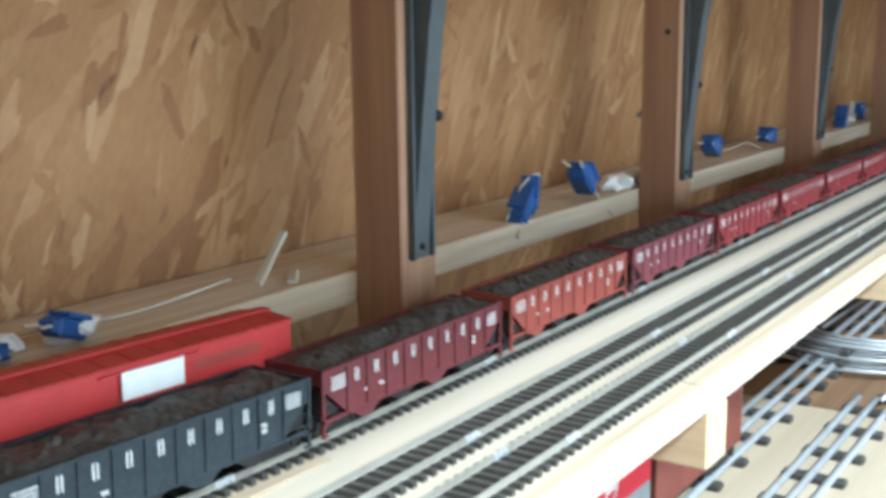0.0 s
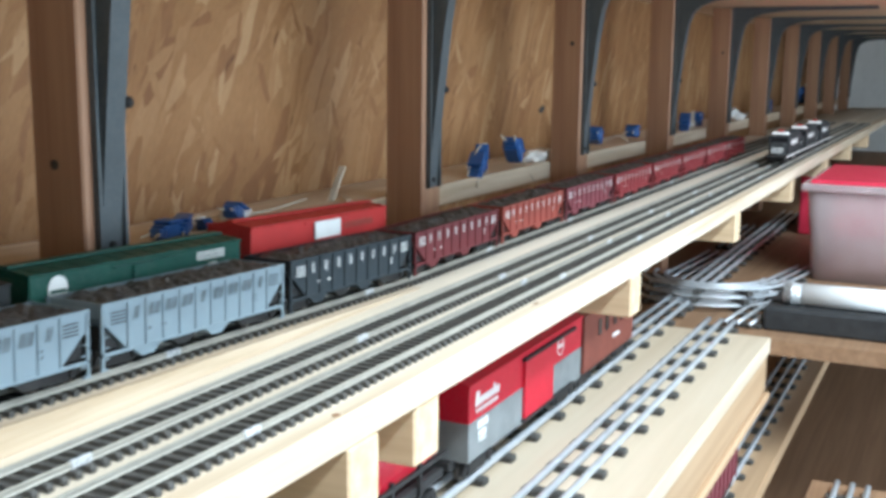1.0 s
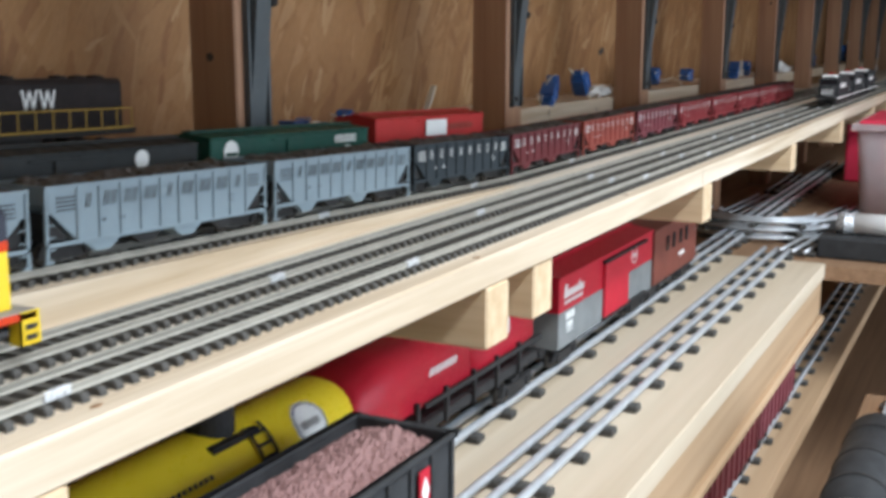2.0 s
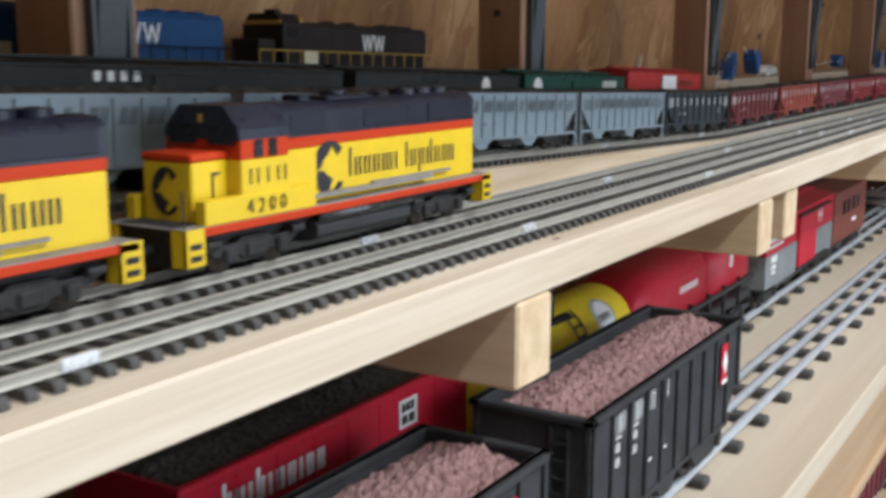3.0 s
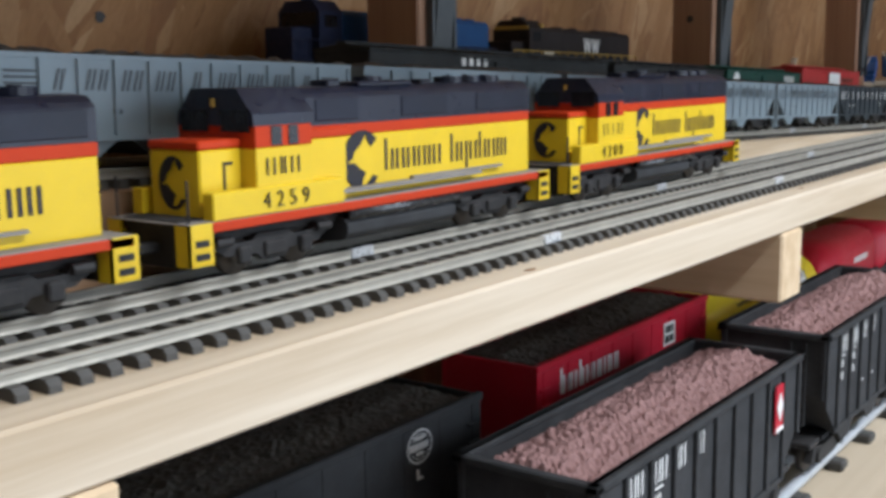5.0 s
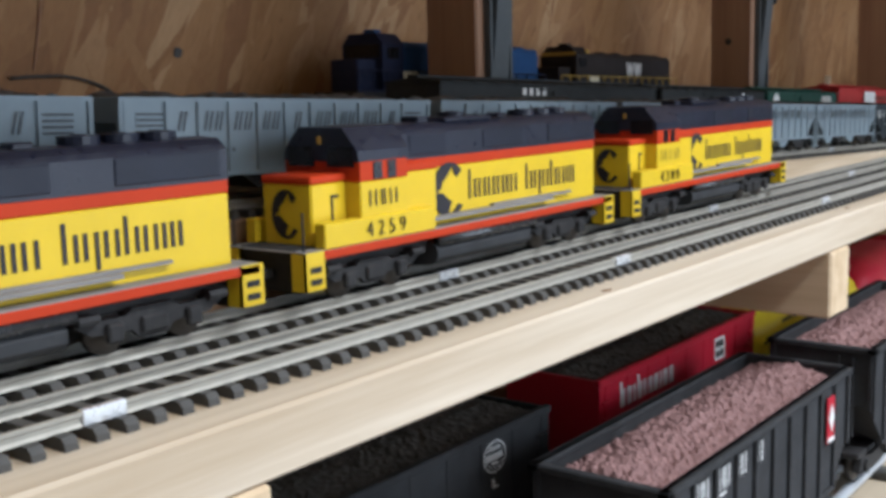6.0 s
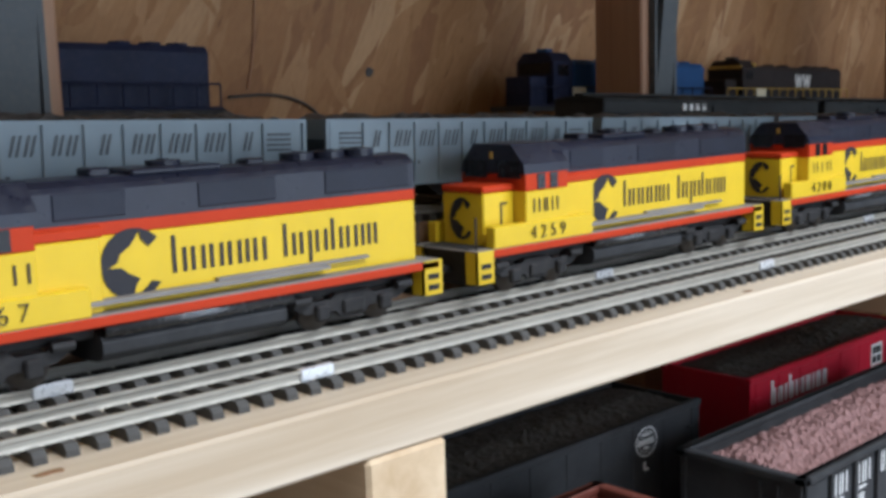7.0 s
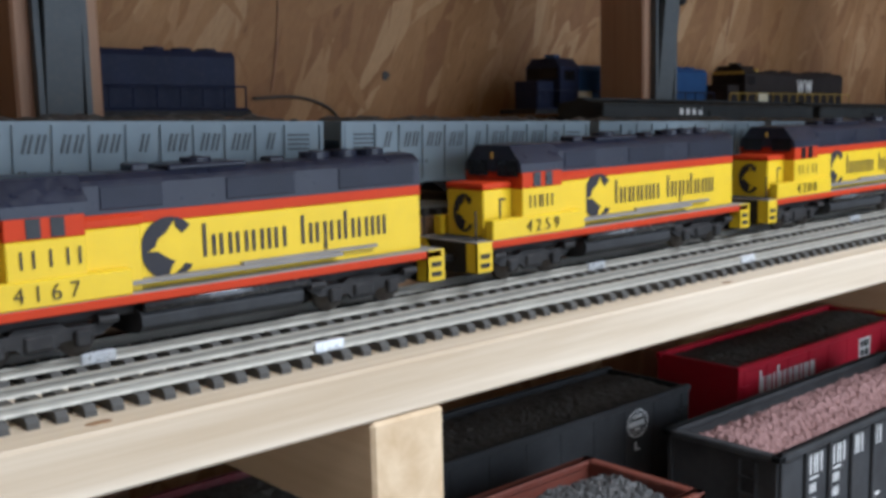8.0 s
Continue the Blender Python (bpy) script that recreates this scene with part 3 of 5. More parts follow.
def yellow_diesel(m, number, name_bars):
    loco = thing("diesel_locomotive", m, "yellow, vermilion and dark blue model diesel on the second track", "locomotive", "yellow diesels")
    W, H = 0.0172, 0.0112
    # frame, sill and walkway
    part("frame", boxes((-0.088, 0.088, -0.0105, 0.0105, 0.0102, 0.0146), bevel=0.0006), FRAME, loco, "black underframe")
    fuel = bmesh.new()
    loft(fuel, [(0.0155 * math.copysign(abs(math.cos(a)) ** 0.5, math.cos(a)), 0.0080 + 0.0045 * math.copysign(abs(math.sin(a)) ** 0.7, math.sin(a))) for a in [math.tau * (k + 0.5) / 16 for k in range(16)]], -0.027, 0.031)
    part("fuel_tank", fuel, BLACK, loco, "black fuel tank")
    for y in (-0.0148, 0.0148):
        rv = bmesh.new()
        rod(rv, (-0.026, y, 0.0128), (0.033, y, 0.0128), 0.0021, 12)
        part("air_reservoir", rv, GLOSS_BLACK, loco, "glossy black air pipe", True)
    part("sill", boxes((-0.0845, 0.0915, -W, W, 0.0143, 0.0170), bevel=0.0003), ORANGE, loco, "vermilion side sill")
    part("walkway", boxes((-0.0925, 0.0915, -W + 0.0004, W - 0.0004, 0.0170, 0.0174)), GREY_WALK, loco, "grey walkway")
    for x0, x1 in ((-0.0925, -0.0840), (0.0840, 0.0925)):
        for y in (-W, W - 0.0006):
            st = boxes((x0, x1, y, y + 0.0006, 0.0057, 0.0172), (x0, x0 + 0.0008, y, y + 0.0055 if y < 0 else y - 0.005, 0.0057, 0.0172),
                       *[(x0 + 0.0008, x1 - 0.0005, y - 0.0002 if y < 0 else y - 0.004, y + 0.0045 if y < 0 else y + 0.0008, z, z + 0.0006) for z in (0.0063, 0.0100, 0.0137)])
            part("step", st, YELLOW, loco, "yellow corner steps")
            sh = boxes(*[(x0 + 0.0022, x1 - 0.0016, y - 0.0003 if y < 0 else y + 0.0005, y + 0.0002 if y < 0 else y + 0.0009, z, z + 0.0018) for z in (0.0074, 0.0110)])
            part("step_opening", sh, FRAME, loco)
    for a in (-1, 1):
        part("pilot", boxes((*sorted((a * 0.0885, a * 0.0900)), -0.012, 0.012, 0.0045, 0.0172)), FRAME, loco)
        part("coupler", boxes((*sorted((a * 0.0890, a * 0.1000)), -0.0020, 0.0020, 0.0085, 0.0115), bevel=0.0005), FRAME, loco)
    # long hood: yellow side, vermilion band, dark roof
    part("hood", boxes((-0.0425, 0.0865, -H, H, 0.0172, 0.0372), bevel=0.0004), YELLOW, loco, "yellow long hood")
    part("hood_band", boxes((-0.0428, 0.0867, -H - 0.0001, H + 0.0001, 0.0372, 0.0408), bevel=0.0003), ORANGE, loco, "vermilion band")
    rf = bmesh.new()
    loft(rf, [(-H, 0.0408), (-H, 0.0492), (-H + 0.0012, 0.0506), (-H + 0.0036, 0.0522), (0, 0.0527), (H - 0.0036, 0.0522), (H - 0.0012, 0.0506), (H, 0.0492), (H, 0.0408)], -0.0428, 0.0867)
    roof = part("hood_roof", rf, NAVY, loco, "dark blue roof")
    part("cabinet", boxes((-0.0430, -0.0250, -H - 0.0028, H + 0.0028, 0.0174, 0.0372), bevel=0.0005), YELLOW, loco)
    part("cabinet_band", boxes((-0.0432, -0.0240, -H - 0.0030, H + 0.0030, 0.0372, 0.0400), bevel=0.0004), ORANGE, loco)
    for x, w in ((-0.036, 0.020), (0.006, 0.026), (0.050, 0.034)):
        part("grille", boxes((x, x + w, -H - 0.0004, H + 0.0004, 0.0420, 0.0490), bevel=0.0003), GRILLE, loco, "dark radiator grille")
    for x in (0.048, 0.060, 0.072):
        f = bmesh.new()
        fan(f, x, 0, 0.0526, 0.0054, 0.0021)
        part("radiator_fan", f, NAVY, loco)
    f = bmesh.new()
    fan(f, 0.002, 0, 0.0535, 0.0050, 0.0018)
    part("brake_fan", f, NAVY, loco)
    part("roof_hatch", boxes((-0.012, 0.016, -0.0085, 0.0085, 0.0520, 0.0538), bevel=0.0006), NAVY, loco)
    part("exhaust", boxes((-0.022, -0.016, -0.004, 0.004, 0.0520, 0.0545), bevel=0.0005), NAVY, loco)
    part("horn", boxes((0.028, 0.034, -0.003, 0.003, 0.0520, 0.0540), bevel=0.0005), NAVY, loco)
    # cab
    C = 0.0162
    part("cab_side", boxes((-0.0660, -0.0430, -C, C, 0.0172, 0.0360), bevel=0.0004), YELLOW, loco, "yellow cab")
    part("cab_band", boxes((-0.0661, -0.0429, -C - 0.0001, C + 0.0001, 0.0360, 0.0422), bevel=0.0003), ORANGE, loco)
    cr = bmesh.new()
    loft(cr, [(-C, 0.0422), (-C + 0.0004, 0.0455), (-0.0095, 0.0528), (0.0095, 0.0528), (C - 0.0004, 0.0455), (C, 0.0422)], -0.0664, -0.0415)
    part("cab_roof", cr, NAVY, loco, "dark blue cab roof")
    for y in (-0.0140, 0.0030):
        part("windshield", boxes((-0.0668, -0.0659, y, y + 0.0110, 0.0405, 0.0468)), GLASS_DARK, loco, "dark cab windscreen")
    part("number_board", boxes((-0.0672, -0.0655, -0.0006, 0.0006, 0.0475, 0.0500)), GOLD, loco)
    part("side_window", boxes((-0.0600, -0.0558, -C - 0.0004, C + 0.0004, 0.0365, 0.0420)), GLASS_DARK, loco)
    part("side_window", boxes((-0.0530, -0.0490, -C - 0.0004, C + 0.0004, 0.0365, 0.0420)), GLASS_DARK, loco)
    # short nose
    part("nose", boxes((-0.0820, -0.0662, -0.0105, 0.0105, 0.0172, 0.0362), bevel=0.0006), YELLOW, loco, "yellow short nose")
    part("nose_top", boxes((-0.0823, -0.0662, -0.0108, 0.0108, 0.0362, 0.0388), bevel=0.0006), ORANGE, loco)
    for y in (-W, W - 0.0045):
        part("side_box", boxes((-0.0835, -0.0300, y, y + 0.0045, 0.0172, 0.0250), bevel=0.0004), YELLOW, loco)
    dk = bmesh.new()
    box(dk, -0.0910, -0.0822, -0.0115, 0.0115, 0.0150, 0.0178)
    part("end_platform", dk, FRAME, loco)
    # louvre slit and grab iron on the nose side, hand brake recess on the cab corner
    part("nose_slit", boxes((-0.0735, -0.0727, -0.0108, -0.0104, 0.0225, 0.0325), (-0.0727, -0.0700, -0.0108, -0.0104, 0.0316, 0.0325)), FRAME, loco)
    for y in (-0.0150, 0.0150):
        gi = bmesh.new()
        rod(gi, (-0.0905, y, 0.0172), (-0.0905, y, 0.0290), 0.0004, 5)
        part("grab_iron", gi, FRAME, loco)
    # grey side ledge
    lg = bmesh.new()
    for s in (-1, 1):
        y0, y1 = sorted((s * H, s * (H + 0.0040)))
        box(lg, -0.040, 0.0480, y0, y1, 0.0195, 0.0207)
        box(lg, 0.010, 0.0650, *sorted((s * H, s * (H + 0.0018))), 0.0207, 0.0216)
    part("side_ledge", lg, GREY_WALK, loco, "dusty grey ledge")
    # emblem: dark disc with a plain pointed cut-out, on side and nose
    em = bmesh.new()
    cx, cz, r = -0.0146, 0.0288, 0.0096
    cut = [(0.52, -0.54), (0.36, -0.70), (0.16, -0.84), (-0.06, -0.86), (0.02, -0.62), (0.16, -0.44), (-0.18, -0.26), (-0.40, -0.08), (-0.80, -0.06),
           (-0.50, 0.08), (-0.42, 0.30), (-0.10, 0.52), (0.20, 0.90), (0.24, 0.66), (0.46, 0.44)]
    prism(em, [(cx + r * math.cos(radians(q)), cz + r * math.sin(radians(q))) for q in range(42, 326, 8)] + [(cx + r * p, cz + r * q) for p, q in cut], -H - 0.0004, -H)
    part("emblem", em, NAVY_INK, loco, "plain dark disc emblem")
    em = bmesh.new()
    ne = [(math.cos(radians(q)), math.sin(radians(q))) for q in range(42, 326, 8)] + cut
    em.faces.new([em.verts.new((-0.0825, -0.0062 * p, 0.0270 + 0.0076 * q)) for p, q in ne])
    part("nose_emblem", em, NAVY_INK, loco, "plain dark disc emblem")
    # name as plain upright bars, in two groups
    nm = bmesh.new()
    x = shapes(nm, "T22212", -0.0032, 0.0247, 0.0068, 0.0104, 0.0045, 0.00125, -H)
    shapes(nm, " Ty2T23", x + 0.0010, 0.0247, 0.0068, 0.0098, 0.0045, 0.00125, -H)
    part("name_mark", nm, NAVY_INK, loco, "dark blue name as plain upright bars")
    im = bmesh.new()
    shapes(im, name_bars, -0.0622, 0.0282, 0.0050, 0.0050, 0.0042, 0.0007, -C - 0.0001)
    part("initials_mark", im, NAVY_INK, loco)
    if number:
        lettering(" ".join(number), 0.0068, NAVY_INK, loco, Matrix.Translation((-0.0652, -W - 0.0004, 0.0190)) @ FACE, "road_number")
    loco_truck(loco, -0.0575)
    loco_truck(loco, 0.0575)
    return loco


L = 0.2013
for k, (num, nb) in enumerate((("4167", "2 1 2"), ("4259", "33"), ("4200", "2 1 2"))):
    yellow_diesel(stand(-0.4588 + L * k, V2, RAIL_TOP), num, nb)
yellow_diesel(stand(-0.4588 - L, V2, RAIL_TOP), "", "2 1 2")


def heap(bm, x0, x1, y0, y1, z, rise, nx, ny, seed, rough):
    rnd = random.Random(seed)
    g = []
    for i in range(nx + 1):
        row = []
        for j in range(ny + 1):
            a, b = i / nx, j / ny
            edge = min(a, 1 - a) * nx / 3.0
            side = min(b, 1 - b) * 2
            h = rise * min(1, edge) ** 0.5 * (side ** 0.6 if side > 0 else 0)
            row.append(bm.verts.new((x0 + (x1 - x0) * a, y0 + (y1 - y0) * b, z + h + rough * (rnd.random() - 0.5) + rough * 1.2 * noise.noise((i * 0.35, j * 0.35, seed)))))
        g.append(row)
    for i in range(nx):
        for j in range(ny):
            bm.faces.new((g[i][j], g[i + 1][j], g[i + 1][j + 1], g[i][j + 1]))


def hopper_car(m, length, paint, ink, label, ribs=9, seed=1, italic=True):
    """HO coal hopper: ribbed sides, sloped ends, corner posts, discharge bays and a coal heap."""
    car = thing("hopper_car", m, label, "hopper car", "coal hopper cars")
    h, w, top, sill = length / 2 - 0.004, 0.0165, 0.0335, 0.0100
    for s, nm in ((-1, "side"), (1, "side")):
        bm = bmesh.new()
        y0, y1 = sorted((s * w, s * (w - 0.0008)))
        prism(bm, [(-h + 0.002, top), (h - 0.002, top), (h - 0.002, 0.0235), (h - 0.017, sill), (-h + 0.017, sill), (-h + 0.002, 0.0235)], y0, y1)
        box(bm, -h, h, *sorted((s * (w + 0.0006), s * (w - 0.0012))), top - 0.0014, top)
        box(bm, -h, h, *sorted((s * (w + 0.0004), s * (w - 0.0008))), sill - 0.0012, sill + 0.0004)
        for x in (-h, h - 0.0014):
            box(bm, x, x + 0.0014, *sorted((s * (w + 0.0004), s * (w - 0.0010))), 0.0030, top)
            box(bm, x - 0.0006 if x < 0 else x - 0.0022, x + 0.0036 if x < 0 else x + 0.0020, *sorted((s * (w + 0.0005), s * (w - 0.0008))), 0.0022, 0.0032)
            for z in (0.0075, 0.0125, 0.0175, 0.0225):
                box(bm, x if x < 0 else x - 0.0036, x + 0.005 if x < 0 else x + 0.0014, *sorted((s * (w + 0.0003), s * w)), z, z + 0.0005)
        part(nm, bm, paint, car)
        for k in range(ribs + 1):
            x = -h + 0.017 + (2 * h - 0.034) * k / ribs
            rb = bmesh.new()
            box(rb, x - 0.0006, x + 0.0006, *sorted((s * w, s * (w + 0.0009))), sill, top - 0.0012)
            part("rib", rb, paint, car)
    for s in (-1, 1):
        sl = bmesh.new()
        prism(sl, [(s * (h - 0.0008), 0.0262), (s * (h - 0.0185), sill), (s * (h - 0.0195), sill), (s * (h - 0.0020), 0.0272), (s * (h - 0.0020), top), (s * (h - 0.0008), top)], -w + 0.001, w - 0.001)
        part("slope_sheet", sl, paint, car)
        # black wedge stands in for the shade under the slope sheet
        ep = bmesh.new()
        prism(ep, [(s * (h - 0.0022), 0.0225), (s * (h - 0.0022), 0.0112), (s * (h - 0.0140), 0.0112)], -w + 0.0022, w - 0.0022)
        part("end_shadow_plate", ep, FRAME, car, "black plate put in as shade below the slope sheet")
    n = 4
    for k in range(n):
        x0 = -h + 0.019 + (2 * h - 0.038) * k / n
        x1 = -h + 0.019 + (2 * h - 0.038) * (k + 1) / n
        xm = (x0 + x1) / 2
        bm = bmesh.new()
        prism(bm, [(x0 + 0.0008, sill), (x1 - 0.0008, sill), (xm + 0.004, 0.0040), (xm - 0.004, 0.0040)], -w + 0.0015, w - 0.0015)
        part("discharge_bay", bm, FRAME if k % 2 else paint, car)
    part("centre_sill", boxes((-h - 0.006, h + 0.006, -0.003, 0.003, 0.0075, 0.0100)), FRAME, car)
    cb = bmesh.new()
    heap(cb, -h + 0.0015, h - 0.0015, -w + 0.0008, w - 0.0008, top - 0.0022, 0.0040, 44, 10, seed, 0.0016)
    part("coal_load", cb, COAL, car, "heaped black coal")
    ik = bmesh.new()
    bay = (2 * h - 0.034) / ribs
    for k in range(ribs):
        x = -h + 0.017 + bay * (k + 0.5)
        lean = 0.26 if italic else 0.0
        for dx in ((0.0,) if not italic or k in (0, 4, ribs - 1) else (-0.0021, 0.0021)):
            shapes(ik, "2", x + dx - 0.0014, 0.0233, 0.0060, 0.0060, 0.0027, 0.00085, -w, lean)
    for x in (-h + 0.006, h - 0.0165):
        for z in (0.0230, 0.0247, 0.0264, 0.0281):
            bars(ik, x, z, [0.0098 if x < 0 else 0.0100], [0.0007], 0.0, -w - 0.0002, 0, 0.0003)
    for x, z in ((-h + 0.030, 0.0165), (-h + 0.041, 0.0165), (h - 0.030, 0.0165), (h - 0.030, 0.0190)):
        bars(ik, x, z, [0.0012, 0.0012], [0.0014], 0.0005, -w, 0, 0.0003)
    part("lettering_mark", ik, ink, car, "plain bars for lettering")
    truck(car, -h + 0.016, 0.92)
    truck(car, h - 0.016, 0.92)
    return car


def on_back(u, v):
    dv, dz = back_climb(u)
    return stand(u, v + dv, RAIL_TOP + dz, math.atan(CLIMB) if u < 0.52 else 0.0)


PH, PH2, PH3, XH = 0.1555, 0.1610, 0.1500, 0.2375
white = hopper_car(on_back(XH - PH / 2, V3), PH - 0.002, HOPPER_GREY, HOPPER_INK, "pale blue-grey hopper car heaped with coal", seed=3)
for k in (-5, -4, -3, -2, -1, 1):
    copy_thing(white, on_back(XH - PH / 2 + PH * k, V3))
U2 = XH + PH
reds = {}
order = [("black", SLATE, "slate-black hopper car heaped with coal"), ("maroon", MAROON, "dark maroon hopper car heaped with coal"),
         ("orange", ORANGE_RED, "faded orange-red hopper car heaped with coal"), ("mauve", MAUVE, "dusty maroon hopper car heaped with coal"),
         ("crimson", CRIMSON, "crimson hopper car heaped with coal"), ("crimson", CRIMSON, ""), ("crimson", CRIMSON, ""), ("crimson", CRIMSON, ""),
         ("crimson", CRIMSON, "")]
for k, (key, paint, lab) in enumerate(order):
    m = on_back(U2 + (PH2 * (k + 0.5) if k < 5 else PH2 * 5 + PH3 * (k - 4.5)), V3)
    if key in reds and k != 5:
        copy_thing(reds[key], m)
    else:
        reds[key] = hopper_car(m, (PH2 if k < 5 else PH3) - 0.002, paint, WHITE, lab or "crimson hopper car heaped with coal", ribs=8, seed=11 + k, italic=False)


def box_car(m, length, paint, label, kind="box car", height=0.0420, decor=None, roof=None):
    car = thing("box_car", m, label, kind, "cars on the rear track")
    h, w = length / 2 - 0.004, 0.0165
    part("body", boxes((-h, h, -w, w, 0.0085, height - 0.003), bevel=0.0006), paint, car)
    rf = bmesh.new()
    loft(rf, [(-w - 0.0005, height - 0.003), (-w - 0.0005, height - 0.0022), (0, height), (w + 0.0005, height - 0.0022), (w + 0.0005, height - 0.003)], -h - 0.0004, h + 0.0004)
    part("roof", rf, roof or paint, car)
    part("roof_walk", boxes((-h, h, -0.003, 0.003, height, height + 0.0010)), roof or paint, car)
    for k in range(12):
        x = -h + 2 * h * (k + 0.5) / 12
        rb = bmesh.new()
        loft(rb, [(-w - 0.0007, height - 0.0032), (-w - 0.0007, height - 0.0019), (0, height + 0.0003), (w + 0.0007, height - 0.0019), (w + 0.0007, height - 0.0032)], x - 0.0005, x + 0.0005)
        part("roof_rib", rb, roof or paint, car)
    part("door", boxes((-0.012, 0.012, -w - 0.0012, -w, 0.0105, height - 0.0055), bevel=0.0003), paint, car)
    part("door_track", boxes((-0.026, 0.026, -w - 0.0016, -w, 0.0092, 0.0102)), paint, car)
    part("door_track", boxes((-0.026, 0.026, -w - 0.0016, -w, height - 0.0055, height - 0.0048)), paint, car)
    part("ladder", boxes(*[(h - 0.006, h - 0.001, -w - 0.0008, -w, z, z + 0.0005) for z in [0.011 + 0.004 * k for k in range(7)]]), paint, car)
    part("sill", boxes((-h, h, -w + 0.001, w - 0.001, 0.0070, 0.0085)), FRAME, car)
    if decor:
        decor(car, h, w)
    truck(car, -h + 0.019, 0.92)
    truck(car, h - 0.019, 0.92)
    return car


def disc(bm, x, z, r, y, th=0.0004, n=20, sx=1.0):
    prism(bm, [(x + sx * r * math.cos(math.tau * k / n), z + r * math.sin(math.tau * k / n)) for k in range(n)], y - th, y)


def green_decor(car, h, w):
    bm = bmesh.new()
    disc(bm, -h + 0.0170, 0.0362, 0.0062, -w)
    part("emblem", bm, WHITE, car, "plain white disc")
    bm = bmesh.new()
    prism(bm, [(-h + 0.0120, 0.0340), (-h + 0.0220, 0.0340), (-h + 0.0220, 0.0358), (-h + 0.0120, 0.0358)], -w - 0.0007, -w - 0.0004)
    part("emblem_band", bm, GREEN, car)
    bm = bmesh.new()
    bars(bm, h - 0.040, 0.0362, [0.0009] * 13, [0.0050], 0.0010, -w, th=0.0004)
    bars(bm, h - 0.030, 0.0322, [0.0020, 0.0020, 0.0020], [0.0020], 0.0006, -w, th=0.0004)
    part("lettering_mark", bm, WHITE, car, "plain white bars for lettering")


def red_decor(car, h, w):
    part("panel", boxes((-0.0155, 0.0165, -w - 0.0018, -w - 0.0012, 0.0350, 0.0465)), WHITE, car, "white blank panel")
    bm = bmesh.new()
    bars(bm, 0.024, 0.0385, [0.0012] * 18, [0.0044], 0.0010, -w, th=0.0003)
    part("lettering_mark", bm, ORANGE_RED, car, "faint orange bars")


def dark_decor(car, h, w):
    bm = bmesh.new()
    disc(bm, 0.0430, 0.0370, 0.0046, -w)
    part("emblem", bm, WHITE, car, "plain pale disc")


def dark_decor_b(car, h, w):
    bm = bmesh.new()
    bars(bm, -0.0400, 0.0372, [0.0030, 0.0030, 0.0030, 0.0030], [0.0036], 0.0032, -w, th=0.0004)
    part("lettering_mark", bm, WHITE, car, "plain white bars for lettering")


SMOKE = painted("charcoal_paint", (0.034, 0.036, 0.036), 0.6, 0.2, dust=0.03, shine=0.12)


def track4(u0, u1):
    return on_back((u0 + u1) / 2, V4)


HB = 0.0452
box_car(track4(-0.183, 0.043), 0.224, SMOKE, "long charcoal covered car with white letter bars", height=HB, decor=dark_decor_b)
box_car(track4(0.047, 0.226), 0.177, SMOKE, "charcoal covered car with a pale disc emblem", height=HB, decor=dark_decor)
box_car(track4(0.229, 0.399), 0.168, GREEN, "dark green box car with a white disc emblem", height=0.0465, decor=green_decor)
box_car(track4(0.403, 0.581), 0.176, RED, "bright red box car with a blank white panel", height=0.0515, decor=red_decor)

# locomotives on the ledge behind the posts


def on_ledge(u):
    return stand(u, 0.250, LEDGE + ledge_climb(u)[1], math.atan(0.0225))


